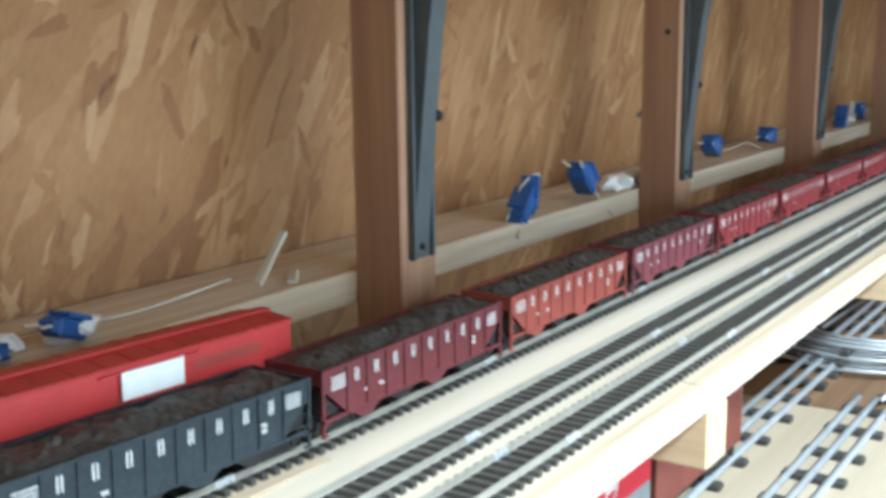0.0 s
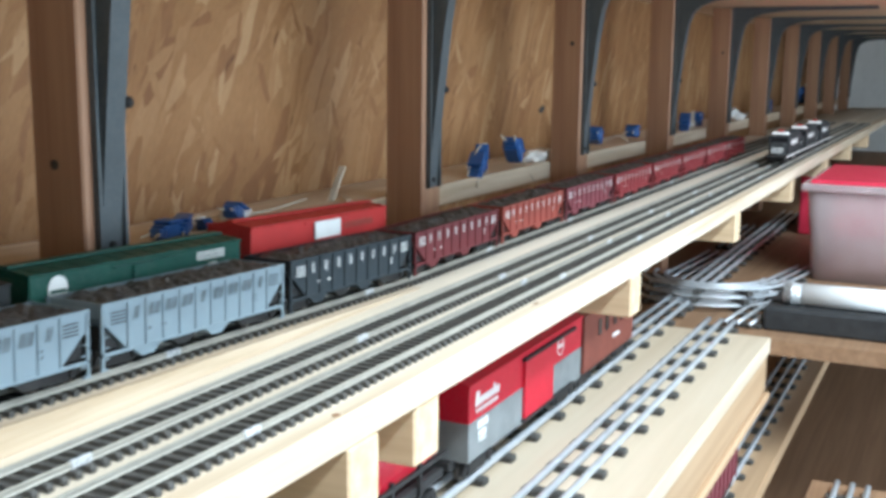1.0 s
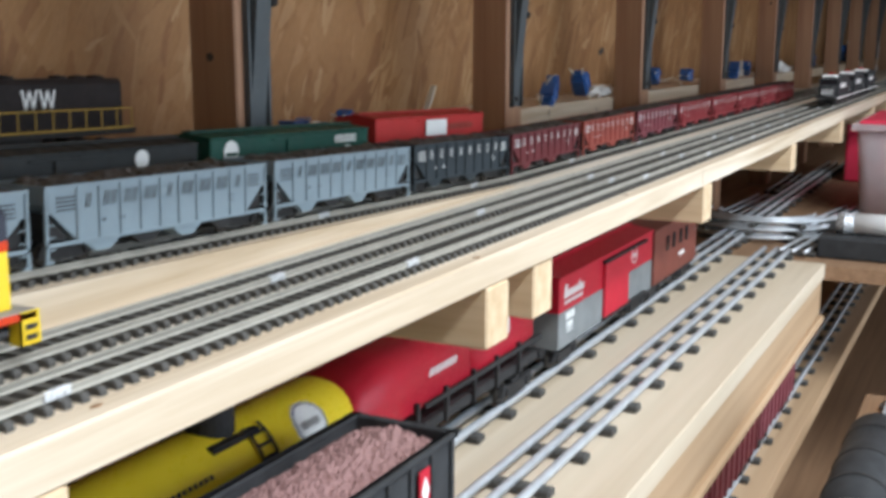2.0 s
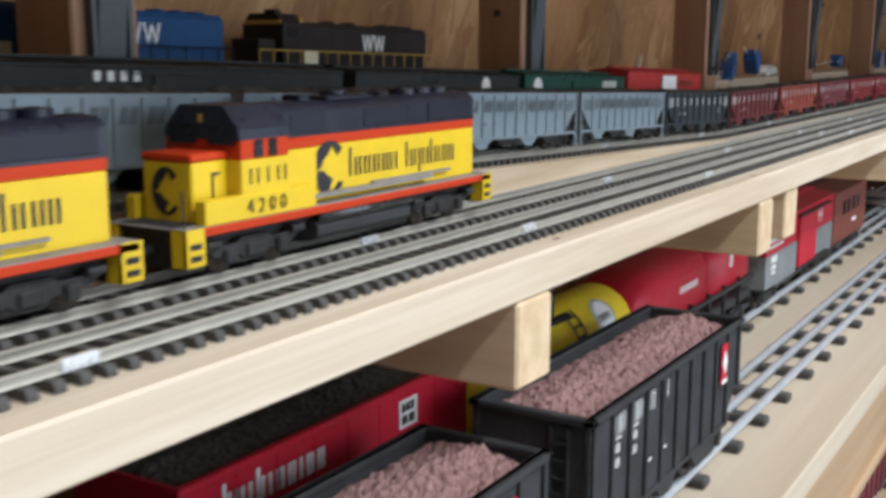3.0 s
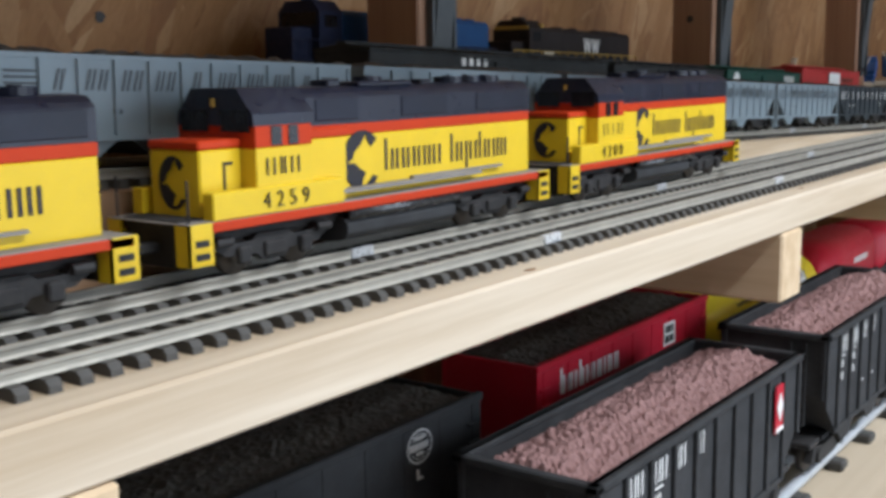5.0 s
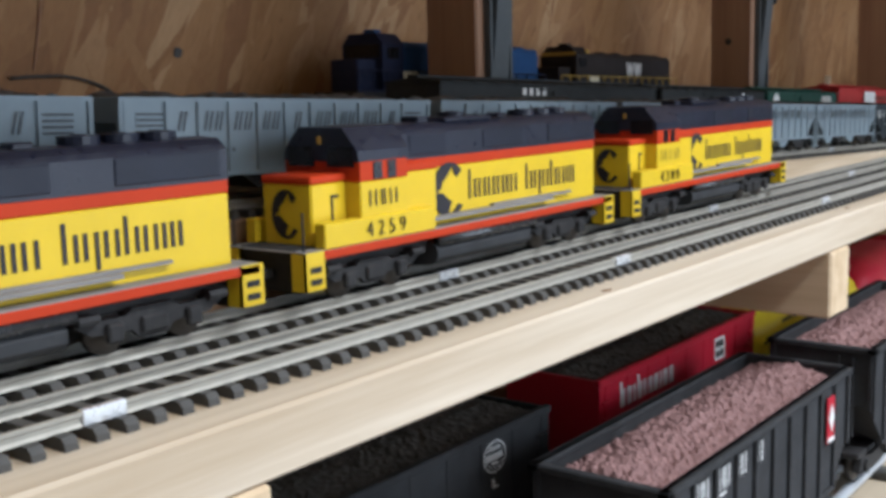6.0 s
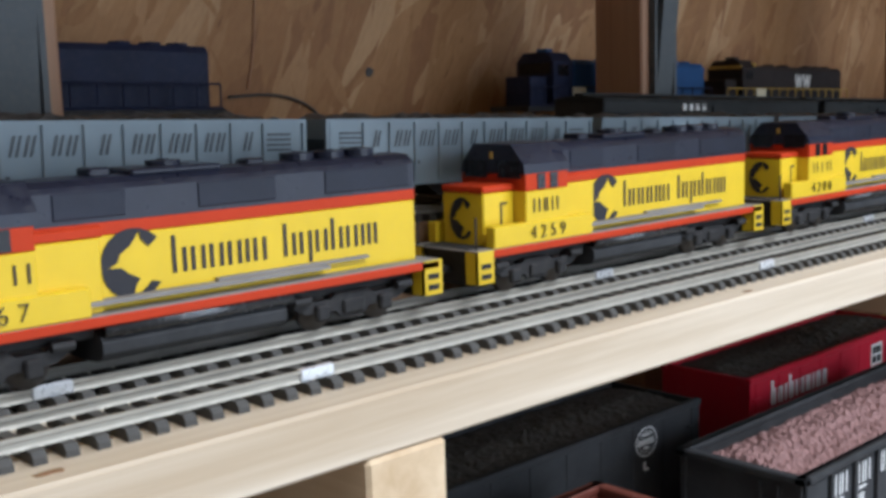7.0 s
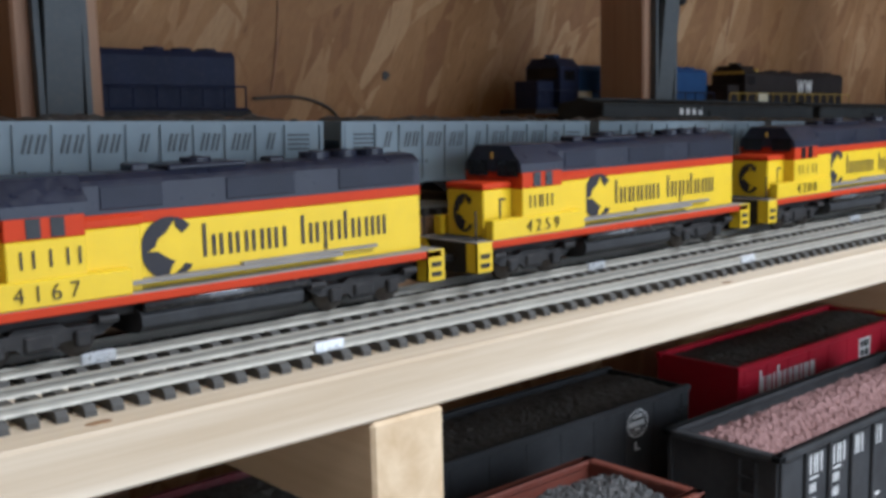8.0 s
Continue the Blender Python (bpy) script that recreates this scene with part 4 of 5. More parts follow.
def hood_diesel(m, length, body, trim, label, mark=None, rails=True, band=None, panel=-0.066, cap=None, cab_mat=None):
    """A plain hood-unit diesel: frame, hood, cab, handrails on posts, trucks."""
    loco = thing("diesel_locomotive", m, label, "locomotive", "dark diesels")
    h = length / 2
    part("frame", boxes((-h, h, -0.0165, 0.0165, 0.0125, 0.0160), bevel=0.0005), FRAME, loco)
    part("fuel_tank", boxes((-0.025, 0.025, -0.013, 0.013, 0.0035, 0.0125), bevel=0.0005), FRAME, loco)
    hood = bmesh.new()
    loft(hood, [(-0.0110, 0.016), (-0.0110, 0.0420), (-0.0085, 0.0450), (0.0085, 0.0450), (0.0110, 0.0420), (0.0110, 0.016)], -h + 0.042, h - 0.006)
    part("hood", hood, body, loco)
    part("nose", boxes((-h + 0.008, -h + 0.024, -0.0105, 0.0105, 0.016, 0.0340), bevel=0.0006), cab_mat or body, loco)
    cab = bmesh.new()
    loft(cab, [(-0.0155, 0.016), (-0.0155, 0.0430), (-0.010, 0.0490), (0.010, 0.0490), (0.0155, 0.0430), (0.0155, 0.016)], -h + 0.024, -h + 0.0425)
    part("cab", cab, cab_mat or body, loco)
    part("window", boxes((-h + 0.0236, -h + 0.0240, -0.013, 0.013, 0.0355, 0.0425), (-h + 0.028, -h + 0.038, -0.0159, 0.0159, 0.0345, 0.0410)), GLASS_DARK, loco)
    for x in (-0.01, 0.012, h - 0.045, h - 0.030, h - 0.016):
        f = bmesh.new()
        fan(f, x, 0, 0.0450, 0.0050, 0.0016)
        part("roof_fan", f, body, loco)
    part("horn", boxes((-h + 0.030, -h + 0.036, -0.004, 0.004, 0.0488, 0.0515)), body, loco)
    if band:
        part("number_panel", boxes((panel - 0.0065, panel + 0.0065, -0.0164, -0.0160, 0.0190, 0.0275)), band, loco, "pale number panel")
    if cap:
        part("cab_trim", boxes((-h + 0.0232, -h + 0.0250, -0.0140, 0.0140, 0.0425, 0.0450), (-h + 0.0400, -h + 0.0432, -0.0150, 0.0150, 0.0440, 0.0470), bevel=0.0003), cap, loco, "ochre cab trim")
    if rails:
        n = max(6, int(length / 0.012))
        for k in range(n + 1):
            x = -h + 0.003 + (length - 0.006) * k / n
            bm = bmesh.new()
            rod(bm, (x, -0.0158, 0.016), (x, -0.0158, 0.0275), 0.0005, 5)
            part("handrail_post", bm, trim, loco)
        bm = bmesh.new()
        rod(bm, (-h + 0.003, -0.0158, 0.0275), (h - 0.003, -0.0158, 0.0275), 0.0005, 5)
        rod(bm, (-h + 0.002, -0.0158, 0.0162), (h - 0.002, -0.0158, 0.0162), 0.0008, 5)
        part("handrail", bm, trim, loco)
    if mark:
        bm = bmesh.new()
        mark(bm)
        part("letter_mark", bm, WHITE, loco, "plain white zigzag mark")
    truck(loco, -h + 0.034, 1.05)
    truck(loco, h - 0.034, 1.05)
    return loco


def zigzag(x0):
    def draw(bm):
        x = x0
        for k in range(8):
            a, b = (0.0392, 0.0285) if k % 2 == 0 else (0.0285, 0.0392)
            prism(bm, [(x, a), (x + 0.0014, a), (x + 0.0040, b), (x + 0.0026, b)], -0.0114, -0.0110)
            x += 0.0026 if k != 3 else 0.0050
    return draw


hood_diesel(on_ledge(0.190), 0.190, BROWN_BLACK, GOLD, "black model diesel with ochre handrails on the ledge", mark=zigzag(0.013), band=IVORY, panel=-0.046, cap=GOLD)
hood_diesel(on_ledge(-0.020), 0.200, BLUE, DEEP_BLUE, "mid-blue model diesel with a dark cab behind a post", mark=zigzag(0.023), band=IVORY, panel=-0.052, cab_mat=DEEP_BLUE)
hood_diesel(on_ledge(-0.425), 0.190, DEEP_BLUE, DEEP_BLUE, "deep blue model diesel on the ledge")

# black and white freight diesels far down the front track


def black_diesel(u):
    loco = hood_diesel(stand(u, V1, RAIL_TOP), 0.195, BLACK, WHITE, "black model diesel with a glossy white cab roof and stripes", rails=False)
    part("white_roof", boxes((-0.0740, -0.0540, -0.0125, 0.0125, 0.0455, 0.0510), bevel=0.002), WHITE, loco, "glossy white cab roof")
    bm = boxes(*[(-0.0901, -0.0894, -0.0095, 0.0095, z, z + 0.0010) for z in (0.0200, 0.0230, 0.0260)])
    part("nose_stripe", bm, WHITE, loco, "white nose stripes")
    part("sill_stripe", boxes((-0.095, 0.095, -0.0170, -0.0166, 0.0128, 0.0148)), WHITE, loco)
    bm = bmesh.new()
    bars(bm, -0.02, 0.028, [0.005] * 5 + [-0.004] + [0.005] * 4, [0.0075], 0.0018, -0.0110, th=0.0004)
    part("lettering_mark", bm, WHITE, loco, "plain white bars for lettering")
    part("horn", boxes((-0.062, -0.058, -0.004, 0.004, 0.0508, 0.0540)), RED, loco)
    return loco


for k in range(3):
    black_diesel(1.735 + 0.2013 * k)

# ---- rolling stock of the lower level (O gauge) ----


def ore_hopper(m, paint, rim, load, load_label, label, sign=True, length=0.2121, seed=5):
    car = thing("ore_hopper_car", m, label, "hopper car", "large hopper cars")
    h, w, top, bot = length / 2, 0.0284, 0.0815, 0.0240
    for s in (-1, 1):
        bm = bmesh.new()
        prism(bm, [(-h, top), (h, top), (h, 0.046), (h - 0.022, bot), (-h + 0.022, bot), (-h, 0.046)], *sorted((s * w, s * (w - 0.0022))))
        part("side", bm, paint, car)
        for k in range(11):
            x = -h + 0.003 + (length - 0.006) * k / 10
            rb = bmesh.new()
            lo = bot + max(0, 0.022 - min(x + h, h - x)) * 0.9
            box(rb, x - 0.0016, x + 0.0016, *sorted((s * w, s * (w + 0.0017))), lo, top - 0.003, bevel=0.0004)
            part("rib", rb, paint, car)
        bm = boxes((-h - 0.0012, h + 0.0012, *sorted((s * (w + 0.0026), s * (w - 0.0030))), top - 0.0032, top), bevel=0.0006)
        part("top_rim", bm, rim, car)
        ln = boxes((-h + 0.02, h - 0.02, *sorted((s * (w + 0.001), s * (w - 0.002))), bot - 0.002, bot + 0.001))
        part("side_sill", ln, paint, car)
    for s in (-1, 1):
        bm = boxes((*sorted((s * (h + 0.0012), s * (h - 0.0034))), -w - 0.0026, w + 0.0026, top - 0.0032, top), bevel=0.0006)
        part("end_rim", bm, rim, car)
        bm = bmesh.new()
        prism(bm, [(s * (h - 0.001), top - 0.003), (s * (h - 0.003), top - 0.003), (s * (h - 0.003), 0.050), (s * (h - 0.026), bot), (s * (h - 0.024), bot), (s * (h - 0.001), 0.048)], -w + 0.001, w - 0.001)
        part("end_sheet", bm, paint, car)
        bm = bmesh.new()
        for y in (-0.018, -0.010):
            box(bm, *sorted((s * (h - 0.001), s * (h + 0.0008))), y - 0.0006, y + 0.0006, 0.030, top - 0.006)
        for z in (0.036, 0.044, 0.052, 0.060, 0.068):
            box(bm, *sorted((s * (h - 0.001), s * (h + 0.0010))), -0.019, -0.009, z, z + 0.0010)
        part("ladder", bm, paint, car)
        bm = boxes((*sorted((s * (h - 0.012), s * (h + 0.004))), -0.024, 0.024, 0.018, 0.0215), (*sorted((s * (h + 0.002), s * (h + 0.014))), -0.004, 0.004, 0.012, 0.018), bevel=0.0006)
        part("end_platform", bm, FRAME, car)
    for k in range(3):
        x = (k - 1) * 0.052
        bm = bmesh.new()
        prism(bm, [(x - 0.022, bot), (x + 0.022, bot), (x + 0.007, 0.010), (x - 0.007, 0.010)], -w + 0.003, w - 0.003)
        part("discharge_bay", bm, paint, car)
    hb = bmesh.new()
    heap(hb, -h + 0.0035, h - 0.0035, -w + 0.0024, w - 0.0024, top - 0.0085, 0.0085, 130, 38, seed, 0.0016)
    part("load", hb, load, car, load_label)
    if sign:
        part("emblem_plate", boxes((h - 0.0390, h - 0.0290, -w - 0.0024, -w - 0.0017, 0.0505, 0.0735)), RED_O, car, "red plate with a plain white diamond")
        bm = bmesh.new()
        x, z = h - 0.0340, 0.0630
        prism(bm, [(x - 0.0038, z), (x, z - 0.0070), (x + 0.0038, z), (x, z + 0.0070)], -w - 0.0029, -w - 0.0024)
        prism(bm, [(h - 0.0385, 0.0510), (h - 0.0295, 0.0510), (h - 0.0295, 0.0530), (h - 0.0385, 0.0530)], -w - 0.0029, -w - 0.0024)
        part("emblem_diamond", bm, WHITE, car)
        bm = bmesh.new()
        for k, word in enumerate(("", "22", "22", "12", "2", "", "")):
            if word:
                x = -h + 0.003 + (length - 0.006) * (k + 0.5) / 10 - 0.0066
                shapes(bm, word, x, 0.0660, 0.0092, 0.0092, 0.0046, 0.0011, -w - 0.0001)
                if k in (1, 2):
                    for z in (0.0575, 0.0505):
                        bars(bm, x, z, [0.0009, 0.0009, 0.0009], [0.0040], 0.0012, -w - 0.0001, 0, 0.0004)
                    bars(bm, x - 0.0005, 0.0638, [0.0078], [0.0006], 0, -w - 0.0001, 0, 0.0004)
                else:
                    bars(bm, x, 0.0400, [0.0045], [0.0012], 0, -w - 0.0001, 0, 0.0004)
        part("lettering_mark", bm, WHITE, car, "plain white bars for lettering")
    truck(car, -h + 0.034, 1.75, 0.0115)
    truck(car, h - 0.034, 1.75, 0.0115)
    return car


ORE_LABEL = "heaped pinkish brown crushed stone"
ore_hopper(stand(0.134, VA, O_TOP), BLACK, BLACK, ORE, ORE_LABEL, "black ribbed hopper car heaped with pink stone", seed=5)
ore_hopper(stand(-0.119, VA, O_TOP), BLACK, BLACK, ORE, ORE_LABEL, "black ribbed hopper car heaped with pink stone", seed=6)
ore_hopper(stand(-0.388, VA, O_TOP), OX_RED, OX_RED, COAL, "heaped grey-black coal", "oxide-red hopper car heaped with coal", sign=False, seed=7)


def big_hopper(m, length, paint, label, decor, top=0.088, seed=21):
    car = thing("hopper_car", m, label, "hopper car", "lower rear train")
    h, w = length / 2, 0.0270
    for y in (-w, w - 0.002):
        bm = bmesh.new()
        prism(bm, [(-h, top), (h, top), (h, 0.050), (h - 0.020, 0.022), (-h + 0.020, 0.022), (-h, 0.050)], y, y + 0.002)
        part("side", bm, paint, car)
        part("top_rim", boxes((-h - 0.001, h + 0.001, y - 0.0008, y + 0.0028, top - 0.003, top + 0.0004), bevel=0.0005), paint, car)
    for x in (-h + 0.0003, h - 0.0023):
        part("end_sheet", boxes((x, x + 0.002, -w + 0.002, w - 0.002, 0.045, top - 0.0002)), paint, car)
    for k in range(9):
        x = -h + 0.006 + (2 * h - 0.012) * k / 8
        part("rivet_strip", boxes((x - 0.0007, x + 0.0007, -w - 0.0003, -w, 0.034, top - 0.003)), paint, car)
    part("frame", boxes((-h - 0.006, h + 0.006, -0.012, 0.012, 0.014, 0.022), (-0.05, 0.05, -w + 0.004, w - 0.004, 0.010, 0.024)), FRAME, car)
    ld = bmesh.new()
    heap(ld, -h + 0.002, h - 0.002, -w + 0.002, w - 0.002, top - 0.0030, 0.0030, 90, 26, seed, 0.0007)
    part("load", ld, DUSTY, car, "dusty dark load")
    for s in (-1, 1):
        part("ladder", boxes(*[(s * (h - 0.006) - 0.004, s * (h - 0.006) + 0.004, -w - 0.0012, -w, z, z + 0.001) for z in (0.052, 0.060, 0.068, 0.076)]), paint, car)
    decor(car, h, w)
    truck(car, -h + 0.032, 1.7)
    truck(car, h - 0.032, 1.7)
    return car


def ring_decor(car, h, w):
    bm = bmesh.new()
    x = 0.0550
    ring(bm, x, 0.0770, 0.0080, 0.0070, 0.0007, -w, n=28)
    ring(bm, x, 0.0770, 0.0058, 0.0052, 0.0003, -w, 25, 155)
    ring(bm, x, 0.0770, 0.0058, 0.0052, 0.0003, -w, 205, 335)
    bars(bm, x - 0.0062, 0.0757, [0.0008] * 8, [0.0026], 0.0007, -w, th=0.0005)
    bars(bm, x - 0.0030, 0.0798, [0.0006] * 6, [0.0012], 0.0005, -w, th=0.0005)
    bars(bm, x - 0.0020, 0.0735, [0.0006] * 4, [0.0012], 0.0005, -w, th=0.0005)
    bars(bm, x - 0.0020, 0.0635, [0.0011], [0.0042], 0, -w, th=0.0005)
    bars(bm, x - 0.0020, 0.0635, [0.0034], [0.0009], 0, -w, th=0.0005)
    part("emblem", bm, WHITE, car, "plain white ring emblem")


def red_hopper_decor(car, h, w):
    bm = bmesh.new()
    shapes(bm, "T21T122122", -0.0755, 0.0700, 0.0090, 0.0130, 0.0046, 0.0020, -w)
    prism(bm, [(0.037, 0.0690), (0.051, 0.0690), (0.051, 0.0820), (0.037, 0.0820)], -w - 0.0005, -w)
    part("lettering_mark", bm, WHITE, car, "plain white bars and block")
    bm = bmesh.new()
    bars(bm, 0.0385, 0.0765, [0.0024, 0.0024, 0.0024], [0.0040], 0.0012, -w - 0.0005, th=0.0004)
    bars(bm, 0.0385, 0.0708, [0.0040, 0.0040], [0.0040], 0.0018, -w - 0.0005, th=0.0004)
    part("block_mark", bm, FRAME, car)


big_hopper(stand(-0.2720, VB, O_TOP), 0.195, BLACK, "black hopper car with a white ring emblem", ring_decor)
big_hopper(stand(-0.0330, VB, O_TOP), 0.192, RED_O, "signal-red hopper car with white letter bars", red_hopper_decor)
big_hopper(stand(-0.490, VB, O_TOP), 0.195, MAROON, "maroon hopper car in the shade under the deck", ring_decor)


def tank_car(m, length, paint, label):
    car = thing("tank_car", m, label, "tank car", "lower rear train")
    h, r, zc = length / 2, 0.0265, 0.0560
    bm = bmesh.new()
    prof = [(-h + 0.004, 0.002), (-h + 0.006, r * 0.55), (-h + 0.011, r * 0.85), (-h + 0.020, r)]
    prof += [(-x, rr) for x, rr in prof[::-1]]
    rings = [[bm.verts.new((x, rr * math.cos(math.tau * k / 28), zc + rr * math.sin(math.tau * k / 28))) for k in range(28)] for x, rr in prof]
    for a, b in zip(rings, rings[1:]):
        for k in range(28):
            bm.faces.new((a[k], a[(k + 1) % 28], b[(k + 1) % 28], b[k]))
    bm.faces.new(rings[0][::-1])
    bm.faces.new(rings[-1])
    part("tank", bm, paint, car, "", True)
    part("frame", boxes((-h, h, -0.018, 0.018, 0.020, 0.027), (-h + 0.01, h - 0.01, -r - 0.002, -r + 0.006, 0.028, 0.0310), bevel=0.0006), FRAME, car)
    for s in (-1, 1):
        bm = bmesh.new()
        rod(bm, (-h + 0.015, s * (r + 0.0012), zc + 0.008), (h - 0.015, s * (r + 0.0012), zc + 0.008), 0.0009, 6)
        part("handrail", bm, FRAME, car)
    d = bmesh.new()
    rod(d, (0.004, 0, zc + r - 0.004), (0.004, 0, zc + r + 0.011), 0.0125, 20)
    box(d, -0.014, 0.022, -0.017, 0.017, zc + r - 0.006, zc + r - 0.003)
    part("dome", d, FRAME, car, "black dome and platform")
    def patch(x0, x1, a0, a1, lift, test, nx=20, na=20):
        """A curved patch lying on the tank's skin, kept where test(i, j) holds."""
        bm = bmesh.new()
        rr = r + lift
        for i in range(nx):
            for j in range(na):
                if test((i + 0.5) / nx * 2 - 1, (j + 0.5) / na * 2 - 1):
                    q = [(x0 + (x1 - x0) * p / nx, a0 + (a1 - a0) * o / na) for p, o in ((i, j), (i + 1, j), (i + 1, j + 1), (i, j + 1))]
                    bm.faces.new([bm.verts.new((x, -rr * math.cos(a), zc + rr * math.sin(a))) for x, a in q])
        return bm

    part("ladder", patch(0.012, 0.026, radians(-20), radians(62), 0.0016, lambda a, b: abs(a) > 0.72 or int((b + 1) * 12) % 4 == 0, 12, 24), FRAME, car)
    part("emblem", patch(0.046, 0.073, radians(4), radians(62), 0.0003, lambda a, b: a * a + b * b < 1, 26, 26), WHITE, car, "plain white oval emblem")
    part("emblem_ring", patch(0.046, 0.073, radians(4), radians(62), 0.0006, lambda a, b: 0.74 < a * a + b * b < 0.86 or (abs(b) < 0.16 and abs(a) < 0.6 and int((a + 1) * 13) % 2), 26, 26), NAVY_INK, car)
    part("lettering_mark", patch(-0.060, -0.022, radians(14), radians(34), 0.0003, lambda a, b: (b > 0.25 or b < -0.25) and int((a + 1) * 15) % 3 > 0, 30, 4), NAVY_INK, car, "plain bars for lettering")
    truck(car, -h + 0.030, 1.7)
    truck(car, h - 0.030, 1.7)
    return car


tank_car(stand(0.182, VB, O_TOP), 0.232, YEL_TANK, "lemon-yellow tank car with a white oval emblem")


def vat_car():
    car = thing("tank_car", stand(0.420, VB, O_TOP), "signal-red vat car on a black spoked frame", "tank car", "lower rear train")
    h = 0.132
    sect = lambda w, z0, z1: [(-w * 0.55, z0), (-w, z0 + 0.010), (-w, z1 - 0.012), (-w * 0.8, z1 - 0.003), (-w * 0.4, z1), (w * 0.4, z1), (w * 0.8, z1 - 0.003), (w, z1 - 0.012), (w, z0 + 0.010), (w * 0.55, z0)]
    for nm, ends, top in (("front_vat", ((-0.138, 0.050, 0.066), (-0.130, 0.034, 0.078), (-0.100, 0.033, 0.0835), (0.010, 0.034, 0.0835)), 0.080), ("rear_vat", ((0.018, 0.034, 0.0825), (0.100, 0.034, 0.0800), (0.122, 0.036, 0.072)), 0.07)):
        bm = bmesh.new()
        rings = [[bm.verts.new((x, y, z)) for y, z in sect(0.0255, z0, z1)] for x, z0, z1 in ends]
        for a, b in zip(rings, rings[1:]):
            for k in range(len(a)):
                bm.faces.new((a[k], a[(k + 1) % len(a)], b[(k + 1) % len(a)], b[k]))
        bm.faces.new(rings[0][::-1])
        bm.faces.new(rings[-1])
        part(nm, bm, RED_O, car, "", True)
    part("frame", boxes((-h, h, -0.026, 0.026, 0.024, 0.031), bevel=0.0008), FRAME, car)
    for x in (-0.070, -0.030, 0.012, 0.050, 0.090):
        part("stay", boxes((x, x + 0.003, -0.0285, -0.0255, 0.024, 0.048)), FRAME, car)
    part("side_rail", boxes((-0.06, h, -0.0290, -0.0268, 0.042, 0.0450)), FRAME, car)
    bm = bmesh.new()
    bars(bm, -0.050, 0.060, [0.0020] * 11, [0.0050], 0.0016, -0.0255, 0.2, 0.0005)
    bars(bm, 0.068, 0.060, [0.0030, 0.0030], [0.0110], 0.0014, -0.0255, 0.0, 0.0005)
    part("lettering_mark", bm, WHITE, car, "plain white bars for lettering")
    truck(car, -h + 0.034, 1.7)
    truck(car, h - 0.030, 1.7)


vat_car()


def two_tone_box_car():
    car = thing("box_car", stand(0.722, VB, O_TOP), "red and grey box car with white letter bars", "box car", "lower rear train")
    h, w = 0.130, 0.0275
    part("lower_body", boxes((-h, h, -w, w, 0.020, 0.051), bevel=0.0005), GREY_P, car, "grey lower half")
    part("upper_body", boxes((-h, h, -w, w, 0.051, 0.080), bevel=0.0005), RED_O, car, "red upper half")
    rf = bmesh.new()
    loft(rf, [(-w - 0.001, 0.0795), (-w - 0.001, 0.0812), (0, 0.0860), (w + 0.001, 0.0812), (w + 0.001, 0.0795)], -h - 0.001, h + 0.001)
    part("roof", rf, RED_O, car)
    part("roof_walk", boxes((-h, h, -0.005, 0.005, 0.0855, 0.0872)), RED_O, car)
    part("door", boxes((-0.022, 0.046, -w - 0.003, -w, 0.024, 0.0735), bevel=0.0005), RED_O, car, "red sliding door")
    part("door_track", boxes((-0.024, 0.104, -w - 0.0036, -w, 0.0740, 0.0765)), FRAME, car)
    part("door_track", boxes((-0.024, 0.104, -w - 0.0036, -w, 0.021, 0.0235)), FRAME, car)
    bm = bmesh.new()
    bars(bm, -h + 0.010, 0.0620, [0.006, 0.0036, 0.0036, 0.0036, 0.0050, 0.0036, 0.0030, 0.0036, 0.0030], [0.0110, 0.0060, 0.0060, 0.0060, 0.0060, 0.0060, 0.0095, 0.0060, 0.0060], 0.0014, -w, 0.25, 0.0005)
    bars(bm, -h + 0.012, 0.0565, [0.0020] * 14, [0.0030], 0.0011, -w, 0, 0.0005)
    bars(bm, -h + 0.016, 0.0430, [0.0048, 0.0048, 0.0048], [0.0062], 0.0022, -w, 0, 0.0005)
    bars(bm, -h + 0.018, 0.0370, [0.0026] * 4, [0.0034], 0.0010, -w, 0, 0.0005)
    bars(bm, -h + 0.018, 0.0348, [0.0140], [0.0008], 0, -w, 0, 0.0005)
    bars(bm, -h + 0.018, 0.0322, [0.0140], [0.0008], 0, -w, 0, 0.0005)
    for k in range(20):
        a0, a1 = math.tau * k / 20, math.tau * (k + 1) / 20
        x = h - 0.060
        prism(bm, [(x + q * math.cos(a), 0.0655 + q * math.sin(a)) for q, a in ((0.0085, a0), (0.0085, a1), (0.0074, a1), (0.0074, a0))], -w - 0.0005, -w)
    bars(bm, h - 0.0665, 0.0640, [0.0018] * 5, [0.0034], 0.0008, -w, 0, 0.0005)
    part("lettering_mark", bm, WHITE, car, "plain white bars for lettering")
    part("frame", boxes((-h - 0.006, h + 0.006, -0.014, 0.014, 0.013, 0.020)), FRAME, car)
    truck(car, -h + 0.032, 1.7)
    truck(car, h - 0.032, 1.7)


two_tone_box_car()


